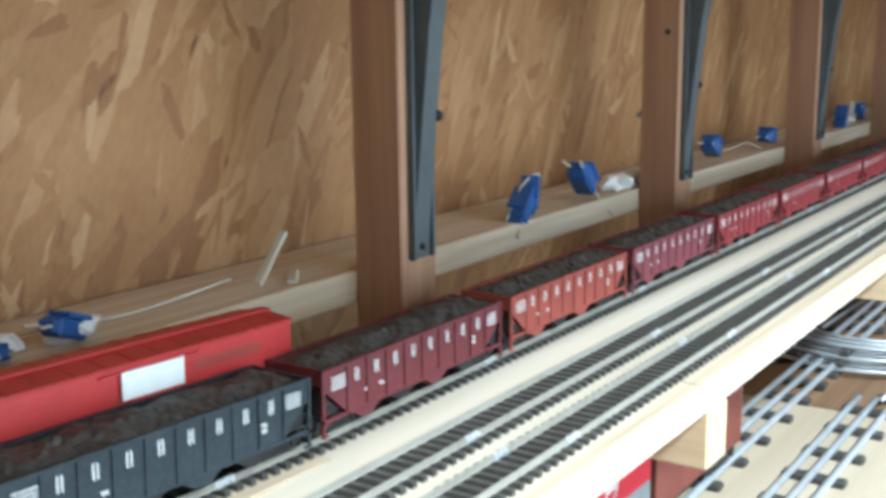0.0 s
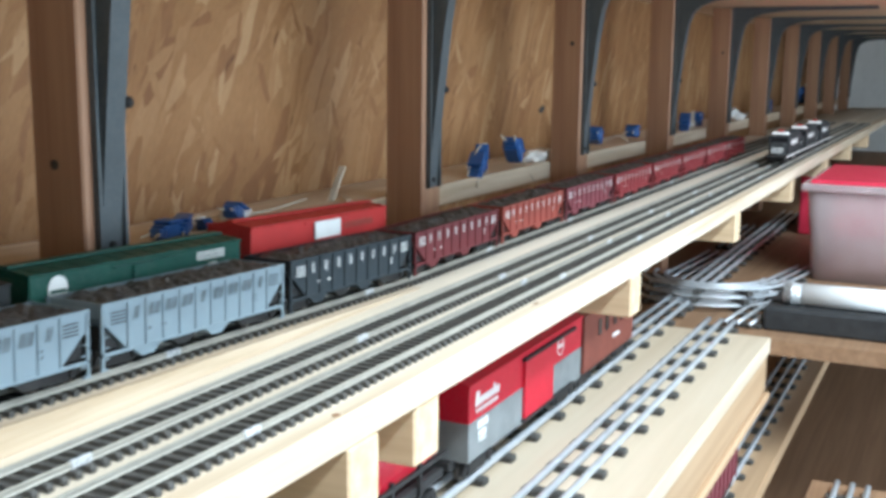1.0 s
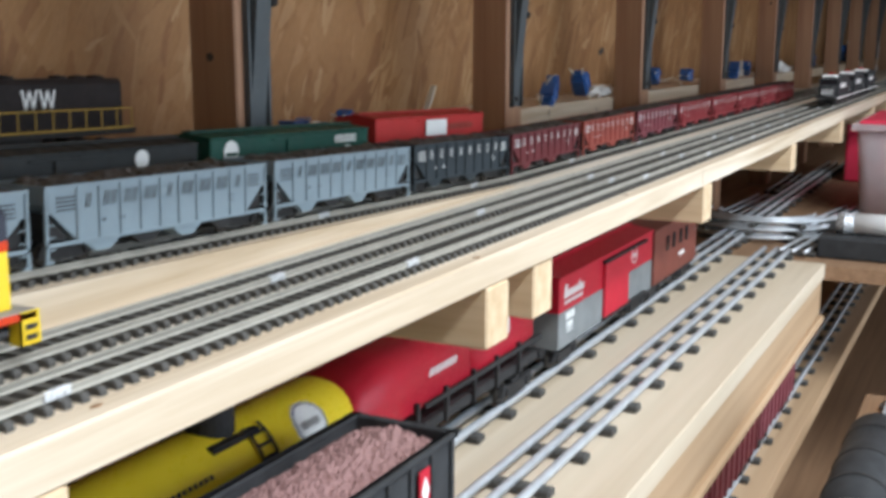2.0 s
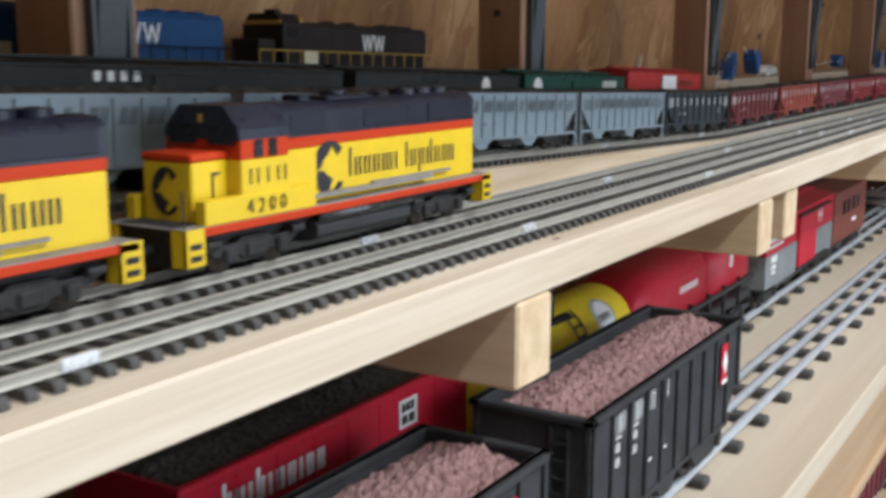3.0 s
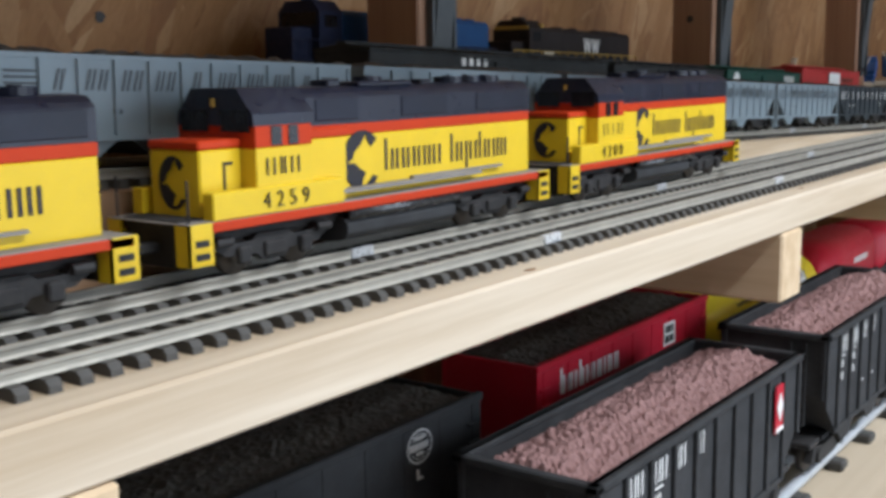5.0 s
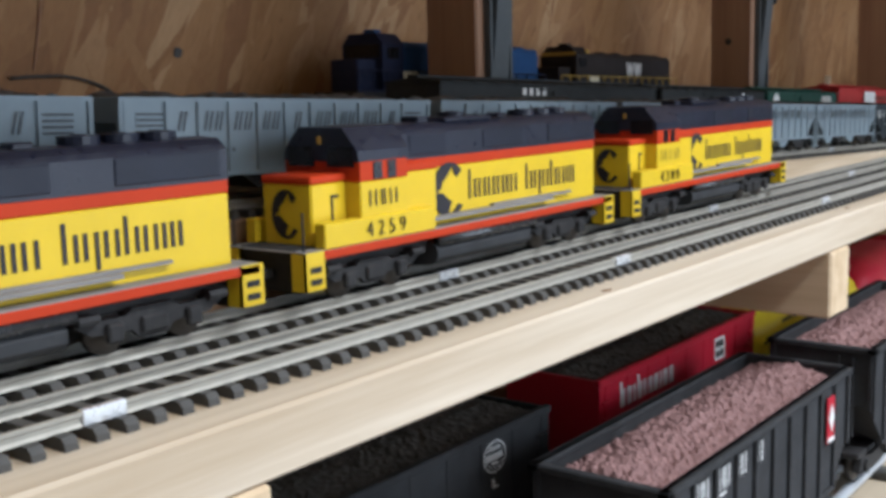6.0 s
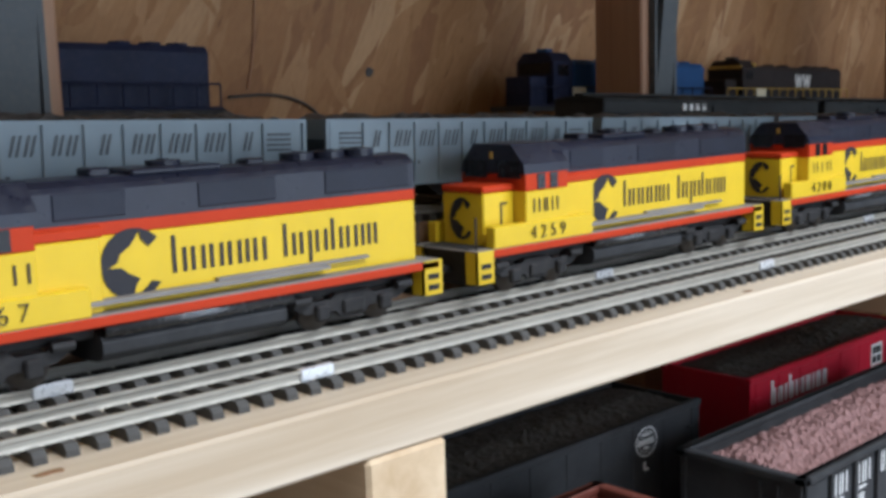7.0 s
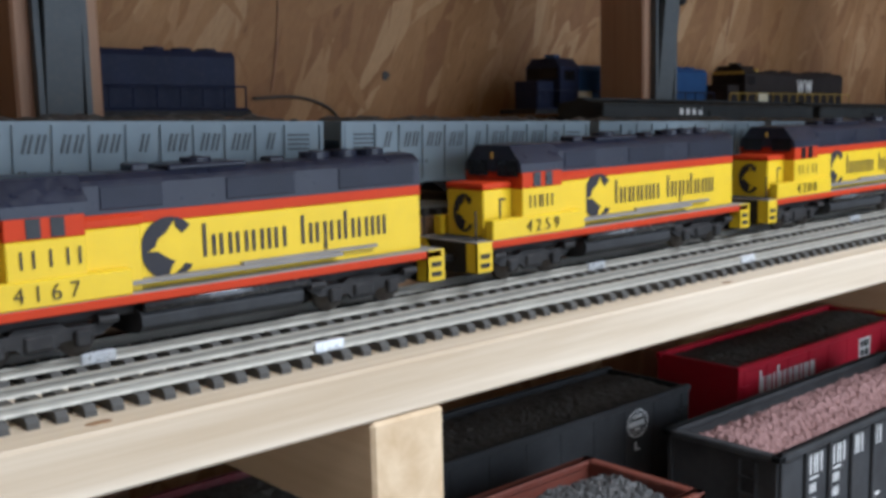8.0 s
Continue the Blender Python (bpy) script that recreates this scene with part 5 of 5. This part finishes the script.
def caboose():
    car = thing("caboose", stand(0.948, VB, O_TOP), "weathered oxide-brown caboose with dark windows", "caboose", "lower rear train")
    h, w = 0.085, 0.0270
    part("body", boxes((-h, h, -w, w, 0.020, 0.078), bevel=0.0005), OX_RED, car)
    rf = bmesh.new()
    loft(rf, [(-w - 0.002, 0.0775), (-w - 0.002, 0.0790), (0, 0.0840), (w + 0.002, 0.0790), (w + 0.002, 0.0775)], -h - 0.006, h + 0.006)
    part("roof", rf, OX_RED, car)
    for x in (-0.042, -0.018, 0.010, 0.034):
        part("window", boxes((x, x + 0.010, -w - 0.0008, -w, 0.050, 0.066)), GLASS_DARK, car)
    bm = bmesh.new()
    bars(bm, 0.010, 0.036, [0.003] * 5, [0.004], 0.0015, -w, 0, 0.0005)
    part("lettering_mark", bm, WHITE, car)
    part("frame", boxes((-h - 0.012, h + 0.012, -0.022, 0.022, 0.014, 0.020)), FRAME, car)
    truck(car, -h + 0.022, 1.6)
    truck(car, h - 0.022, 1.6)


caboose()


# ---- bottom level ----


def gondola(m, paint, label):
    car = thing("gondola_car", m, label, "gondola car", "bottom level train")
    h, w = 0.098, 0.026
    for y in (-w, w - 0.002):
        part("side", boxes((-h, h, y, y + 0.002, 0.020, 0.068), bevel=0.0004), paint, car)
    for x in (-h, h - 0.002):
        part("end_sheet", boxes((x, x + 0.002, -w + 0.002, w - 0.002, 0.020, 0.068)), paint, car)
    for k in range(9):
        x = -h + 0.008 + (2 * h - 0.016) * k / 8
        part("rib", boxes((x - 0.0016, x + 0.0016, -w - 0.0018, -w, 0.020, 0.066)), paint, car)
    part("floor", boxes((-h + 0.002, h - 0.002, -w + 0.002, w - 0.002, 0.020, 0.024)), FRAME, car)
    part("load", boxes((-h + 0.006, h - 0.006, -w + 0.005, w - 0.005, 0.024, 0.060), bevel=0.003), DUSTY, car, "dark load")
    truck(car, -h + 0.032, 1.7)
    truck(car, h - 0.032, 1.7)
    return car


B_TOP = BOTTOM + 0.0126
for u, paint, lab in ((0.36, MAROON, "maroon ribbed gondola car on the bottom level"), (0.575, MAUVE, "dusty maroon gondola car on the bottom level"),
                      (0.79, MAROON, "maroon ribbed gondola car on the bottom level"), (1.005, MAUVE, "dusty maroon gondola car on the bottom level")):
    gondola(stand(u, -0.0075, B_TOP), paint, lab)


def black_tank():
    car = thing("tank_car", stand(0.68, -0.160, FRONT + 0.0126), "black tank car with a pale round end", "tank car", "bottom level train")
    bm = bmesh.new()
    rod(bm, (-0.095, 0, 0.052), (0.095, 0, 0.052), 0.027, 28)
    part("tank", bm, BLACK, car, "", True)
    bm = bmesh.new()
    rod(bm, (-0.0965, 0, 0.052), (-0.0945, 0, 0.052), 0.020, 24)
    part("end_disc", bm, IVORY, car, "pale round end plate")
    for x in (-0.06, 0.0, 0.06):
        bm = bmesh.new()
        rod(bm, (x - 0.002, 0, 0.052), (x + 0.002, 0, 0.052), 0.0278, 28)
        part("band", bm, FRAME, car)
    part("frame", boxes((-0.1, 0.1, -0.020, 0.020, 0.018, 0.027), bevel=0.0006), FRAME, car)
    truck(car, -0.066, 1.7)
    truck(car, 0.066, 1.7)


black_tank()

# ---- loose track, box and bin where the lower level widens ----
FLOOR2 = LOW - 0.003


def arc_rails(cu, cv, radius, z, a0, a1, label):
    t = thing("curved_track", stand(cu, cv, z), label, "track", "loose curved tracks")
    for dr in (-0.016, 0.0, 0.016):
        bm = bmesh.new()
        n, m = 22, 8
        rings = []
        for i in range(n + 1):
            a = a0 + (a1 - a0) * i / n
            rr = radius + dr
            rings.append([bm.verts.new(((rr + 0.0025 * math.cos(b)) * math.cos(a), (rr + 0.0025 * math.cos(b)) * math.sin(a), 0.0088 + 0.0025 * math.sin(b))) for b in [math.tau * j / m for j in range(m)]])
        for p, q in zip(rings, rings[1:]):
            for j in range(m):
                bm.faces.new((p[j], p[(j + 1) % m], q[(j + 1) % m], q[j]))
        bm.faces.new(rings[0][::-1])
        bm.faces.new(rings[-1])
        part("tube_rail", bm, TUBE, t, "", True)
    me = mesh_of("metal_tie", boxes((-0.026, 0.026, -0.005, 0.005, 0.0, 0.0066), bevel=0.001), TIE)
    for i in range(5):
        a = a0 + (a1 - a0) * (i + 0.5) / 5
        shared("metal_tie", me, t, Matrix.Rotation(a, 4, "Z") @ Matrix.Translation((radius, 0, 0)))
    return t


for k, (cu, cv) in enumerate(((1.452, 0.0850), (1.459, 0.0810), (1.466, 0.0775))):
    arc_rails(cu, cv, 0.086, FLOOR2 + 0.0003 + 0.0108 * k, radians(85), radians(275), "loose curved three-rail tinplate track lying in a stack")


def straight_piece(u, v, yaw, length, label):
    t = thing("straight_track", stand(u, v, FLOOR2 + 0.0003, 0, yaw), label, "track", "loose straight tracks")
    for y in (-0.016, 0.0, 0.016):
        bm = bmesh.new()
        rod(bm, (-length / 2, y, 0.0085), (length / 2, y, 0.0085), 0.0025, 8)
        part("tube_rail", bm, TUBE, t, "", True)
    me = mesh_of("metal_tie", boxes((-0.005, 0.005, -0.026, 0.026, 0, 0.0066), bevel=0.001), TIE)
    for k in range(4):
        shared("metal_tie", me, t, Matrix.Translation((-length / 2 + 0.02 + (length - 0.04) * k / 3, 0, 0)))


straight_piece(1.60, 0.000, -0.16, 0.26, "loose straight three-rail tinplate track")
straight_piece(1.66, 0.150, -0.05, 0.30, "loose straight three-rail tinplate track in the shade")
straight_piece(1.37, -0.005, -0.10, 0.20, "loose straight three-rail tinplate track")
straight_piece(2.02, 0.140, 0.02, 0.30, "loose straight three-rail tinplate track in the shade")


def power_pack():
    p = thing("power_pack", stand(1.300, -0.050, FLOOR2), "black power pack with a bright glass cylinder on top", "power pack")
    part("case", boxes((-0.016, 0.105, -0.160, 0.026, 0.0, 0.030), bevel=0.003), BLACK, p, "black moulded case")
    bm = bmesh.new()
    rod(bm, (0.022, -0.017, 0.044), (0.022, -0.150, 0.044), 0.0150, 24)
    part("cylinder", bm, GLASSY, p, "white frosted glass cylinder", True)
    bm = bmesh.new()
    rod(bm, (0.022, 0.006, 0.044), (0.022, -0.017, 0.044), 0.0140, 24)
    rod(bm, (0.022, -0.002, 0.044), (0.022, -0.006, 0.044), 0.0155, 24)
    part("collar", bm, JOINER, p, "bright metal collar", True)
    part("cradle", boxes((0.012, 0.032, -0.14, -0.02, 0.029, 0.033)), FRAME, p)


GLASSY = painted("white_frosted_glass", (0.86, 0.88, 0.90), 0.16, 0.03, dust=0.02)
power_pack()


def storage_bin():
    b = thing("storage_bin", stand(1.815, -0.150, FLOOR2), "translucent plastic storage bin with a bright red lid", "storage bin")
    bm = bmesh.new()
    lo = [(-0.150, -0.140), (0.150, -0.140), (0.150, 0.118), (-0.150, 0.118)]
    k = 1.10
    outer_lo = [bm.verts.new((x, y, 0.0)) for x, y in lo]
    outer_hi = [bm.verts.new((x * k, y * k, 0.150)) for x, y in lo]
    inner_hi = [bm.verts.new((x * k * 0.97, y * k * 0.97, 0.150)) for x, y in lo]
    inner_lo = [bm.verts.new((x * 0.96, y * 0.96, 0.004)) for x, y in lo]
    bm.faces.new(outer_lo)
    bm.faces.new(inner_lo)
    for p, q in ((outer_lo, outer_hi), (outer_hi, inner_hi), (inner_hi, inner_lo)):
        for i in range(4):
            j = (i + 1) % 4
            bm.faces.new((p[i], p[j], q[j], q[i]))
    bmesh.ops.recalc_face_normals(bm, faces=bm.faces)
    bmesh.ops.bevel(bm, geom=[e for e in bm.edges if abs(e.verts[0].co.z - e.verts[1].co.z) > 0.1], offset=0.018, segments=3, affect="EDGES", profile=0.5)
    part("tub", bm, BIN, b, "frosted clear plastic tub", True)
    part("rim", boxes((-0.172, -0.160, -0.160, 0.137, 0.143, 0.155), (0.160, 0.172, -0.160, 0.137, 0.143, 0.155), (-0.160, 0.160, -0.160, -0.150, 0.143, 0.155), (-0.160, 0.160, 0.127, 0.137, 0.143, 0.155), bevel=0.003), BIN, b)
    part("lid", boxes((-0.158, 0.158, -0.149, 0.126, 0.150, 0.160), bevel=0.003), RED_LID, b, "bright red snap-on lid")
    part("contents", boxes((-0.125, 0.12, -0.11, 0.09, 0.006, 0.060), bevel=0.01), PALE_BAG, b, "pale bagged parts inside")
    part("red_contents", boxes((-0.13, 0.12, -0.11, 0.095, 0.062, 0.128), bevel=0.01), RED_LID, b, "red parts inside")


PALE_BAG = painted("pale_plastic_bag", (0.55, 0.50, 0.50), 0.4)
storage_bin()
crate = thing("red_box", stand(2.21, 0.000, FLOOR2), "plain red plastic box under the deck", "box")
bm = boxes((-0.06, 0.10, -0.20, 0.055, 0.0, 0.118), bevel=0.004)
part("body", bm, RED_LID, crate)
part("lid", boxes((-0.063, 0.103, -0.203, 0.058, 0.1185, 0.126), bevel=0.003), RED_LID, crate)

# ---- wire clips, wires and scraps on the ledge ----


def wire(pts, r, mat, name="wire", n=6):
    """A bent wire through the given places (u, v, z), smoothed."""
    ps = [place(*p) for p in pts]
    fine = []
    for i in range(len(ps) - 1):
        a, b = ps[max(i - 1, 0)], ps[min(i + 2, len(ps) - 1)]
        for k in range(6):
            t = k / 6
            p, q = ps[i], ps[i + 1]
            fine.append(0.5 * (2 * p + (q - a) * t + (2 * a - 5 * p + 4 * q - b) * t * t + (3 * p - a - 3 * q + b) * t ** 3))
    fine.append(ps[-1])
    bm = bmesh.new()
    rings = []
    for i, p in enumerate(fine):
        d = (fine[min(i + 1, len(fine) - 1)] - fine[max(i - 1, 0)]).normalized()
        s = d.cross(Vector((0.13, 0.2, 1))).normalized()
        w = d.cross(s)
        rings.append([bm.verts.new(p + r * (math.cos(math.tau * k / n) * s + math.sin(math.tau * k / n) * w)) for k in range(n)])
    for a, b in zip(rings, rings[1:]):
        for k in range(n):
            bm.faces.new((a[k], a[(k + 1) % n], b[(k + 1) % n], b[k]))
    bm.faces.new(rings[0][::-1])
    bm.faces.new(rings[-1])
    return part(name, bm, mat, None, "", True)


def wire_nut(u, v, z, tilt, yaw, size=1.0):
    """A blue wire connector: ribbed block with a cap and two short tails."""
    m = stand(u, v, z, 0, yaw) @ Matrix.Rotation(tilt, 4, "Y") @ Matrix.Scale(size, 4)
    ob = thing("wire_connector", m, "blue plastic wire connector with pale wire tails", "connector", "blue wire connectors")
    bm = boxes((-0.011, 0.011, -0.006, 0.006, -0.005, 0.005), bevel=0.0016)
    part("body", bm, CLIP_BLUE, ob)
    part("cap", boxes((-0.006, 0.013, -0.0066, 0.0066, 0.0050, 0.0078), bevel=0.001), CLIP_BLUE, ob)
    part("jaw", boxes((-0.0150, -0.0105, -0.0045, 0.0045, -0.003, 0.003), bevel=0.001), CLIP_BLUE, ob)
    for y in (-0.003, 0.003):
        bm = bmesh.new()
        rod(bm, (-0.013, y, 0), (-0.024, y * 1.6, -0.002), 0.0008, 6)
        part("wire_tail", bm, WIRE, ob)
    return ob


LZ = LEDGE
for u, v, dz, tilt, yaw, sz in ((0.448, 0.236, 0.0050, 0.05, 0.2, 1.0), (0.470, 0.240, 0.0050, -0.1, 0.5, 0.9), (0.490, 0.236, 0.004, 0.2, 1.2, 0.6), (0.525, 0.236, 0.008, 0.35, 0.3, 1.0),
                                (0.945, 0.230, 0.008, -0.55, 0.2, 1.3), (0.965, 0.233, 0.016, -0.9, 0.4, 1.1), (1.055, 0.233, 0.019, 0.6, 0.2, 1.6),
                                (1.367, 0.235, 0.018, 0.3, 0.2, 1.6), (1.560, 0.236, 0.014, 0.1, 0.1, 1.5), (1.905, 0.236, 0.012, -0.6, 0.1, 1.5), (2.006, 0.236, 0.016, 0.4, 0.2, 1.6),
                                (2.80, 0.236, 0.016, -0.3, 0.2, 1.8), (3.40, 0.236, 0.030, 0.9, 0.2, 2.2)):
    wire_nut(u, v, LZ + dz, tilt, yaw, sz)

tails = [((0.925, 0.232, LZ + 0.001), (0.955, 0.234, LZ + 0.026), (0.985, 0.236, LZ + 0.030), (0.995, 0.250, LZ + 0.001)),
         ((1.062, 0.231, LZ + 0.014), (1.074, 0.228, LZ + 0.003), (1.082, 0.222, LZ - 0.010), (1.095, 0.2205, LZ - 0.020)),
         ((1.355, 0.232, LZ + 0.016), (1.41, 0.230, LZ + 0.012), (1.47, 0.232, LZ + 0.014), (1.54, 0.236, LZ + 0.001)),
         ((1.90, 0.232, LZ + 0.012), (1.93, 0.228, LZ + 0.020), (1.97, 0.232, LZ + 0.010), (2.00, 0.238, LZ + 0.016)),
         ((0.46, 0.250, LZ + 0.0015), (0.52, 0.256, LZ + 0.004), (0.58, 0.252, LZ + 0.0015), (0.66, 0.262, LZ + 0.003))]
for pts in tails:
    tagged(wire(pts, 0.0009, WIRE), "thin pale bent wire lying on the ledge", "wire", "loose wires")
tagged(wire(((-0.285, 0.3035, 0.096), (-0.255, 0.3035, 0.0965), (-0.232, 0.3035, 0.090), (-0.219, 0.3035, 0.078), (-0.214, 0.300, 0.0755)), 0.0009, DARK_WIRE), "thin dark wire bent along the wall", "wire", "loose wires")
tagged(wire(((-0.272, 0.3042, 0.100), (-0.266, 0.3042, 0.130), (-0.262, 0.3042, 0.19), (-0.264, 0.3042, 0.26)), 0.0004, PINE_Z), "thin brown wire running up the wall", "wire", "loose wires")


def scrap(u, v, size, seed, mat, label):
    rnd = random.Random(seed)
    bm = bmesh.new()
    bmesh.ops.create_icosphere(bm, subdivisions=2, radius=size)
    for w in bm.verts:
        k = 0.65 + 0.7 * rnd.random()
        w.co = Vector((w.co.x * k * 1.5, w.co.y * k, max(w.co.z * k * 0.7, -size * 0.45)))
    ob = part("paper_scrap", bm, mat)
    ob.matrix_world = stand(u, v, LZ + size * 0.45)
    tagged(ob, label, "scrap", "paper scraps")


for k, (u, v, sz) in enumerate(((0.500, 0.250, 0.007), (0.535, 0.242, 0.010), (1.130, 0.236, 0.013), (1.165, 0.240, 0.011), (2.388, 0.240, 0.022), (1.955, 0.246, 0.014), (0.985, 0.250, 0.009))):
    scrap(u, v, sz, 40 + k, WHITE, "crumpled white paper scrap on the ledge")
for k, (u, v, yaw, ln) in enumerate(((0.668, 0.236, 1.1, 0.040), (1.965, 0.236, 0.9, 0.05), (0.690, 0.240, 0.7, 0.030))):
    ob = part("wood_splinter", boxes((-ln / 2, ln / 2, -0.003, 0.003, 0, 0.0022), bevel=0.0006), WIRE)
    ob.matrix_world = stand(u, v, LZ + 0.016, -0.7, 0.2) if k != 2 else stand(u, v, LZ, 0, yaw)
    tagged(ob, "pale wood splinter leaning on the ledge", "splinter", "splinters")


def knot(u, z, r, sx, seed):
    bm = bmesh.new()
    n = 14
    rnd = random.Random(seed)
    prism(bm, [(sx * r * (0.75 + 0.5 * rnd.random()) * math.cos(math.tau * k / n), r * (0.75 + 0.5 * rnd.random()) * math.sin(math.tau * k / n)) for k in range(n)], -0.0006, 0.0)
    ob = part("knot", bm, DARK_WIRE)
    ob.matrix_world = stand(u, 0.305, z, -0.2)
    tagged(ob, "small dark knot in the strand board", "knot", "knots in the wall", kind="structure")


for k, (u, z, r, sx) in enumerate(((-0.184, 0.109, 0.0028, 1.0), (1.336, 0.1120, 0.0045, 2.6), (0.60, 0.235, 0.003, 2.2), (-0.44, 0.15, 0.003, 1.0))):
    knot(u, z, r, sx, k)


def edge_knot(u, v, r, sx, seed):
    rnd = random.Random(seed)
    bm = bmesh.new()
    n = 12
    ring = [(sx * r * (0.7 + 0.6 * rnd.random()) * math.cos(math.tau * k / n), r * (0.7 + 0.6 * rnd.random()) * math.sin(math.tau * k / n)) for k in range(n)]
    lo = [bm.verts.new((x, y, -0.0006)) for x, y in ring]
    hi = [bm.verts.new((x * 0.8, y * 0.8, 0.0002)) for x, y in ring]
    bm.faces.new(hi)
    for k in range(n):
        bm.faces.new((lo[k], lo[(k + 1) % n], hi[(k + 1) % n], hi[k]))
    ob = part("knot", bm, KNOT)
    ob.matrix_world = stand(u, v, TOP)
    tagged(ob, "small brown knot in the edge board", "knot", "knots in the edge board", kind="structure")


KNOT = wood("brown_knot_wood", (0.22, 0.12, 0.06), (0.36, 0.21, 0.11), 0)
for k, (u, v, r, sx) in enumerate(((-0.250, 0.0045, 0.0015, 2.4), (0.287, 0.005, 0.0026, 1.2), (0.02, 0.008, 0.0016, 2.0), (-0.52, 0.007, 0.0018, 2.4), (0.55, 0.009, 0.0020, 2.2))):
    edge_knot(u, v, r, sx, 70 + k)
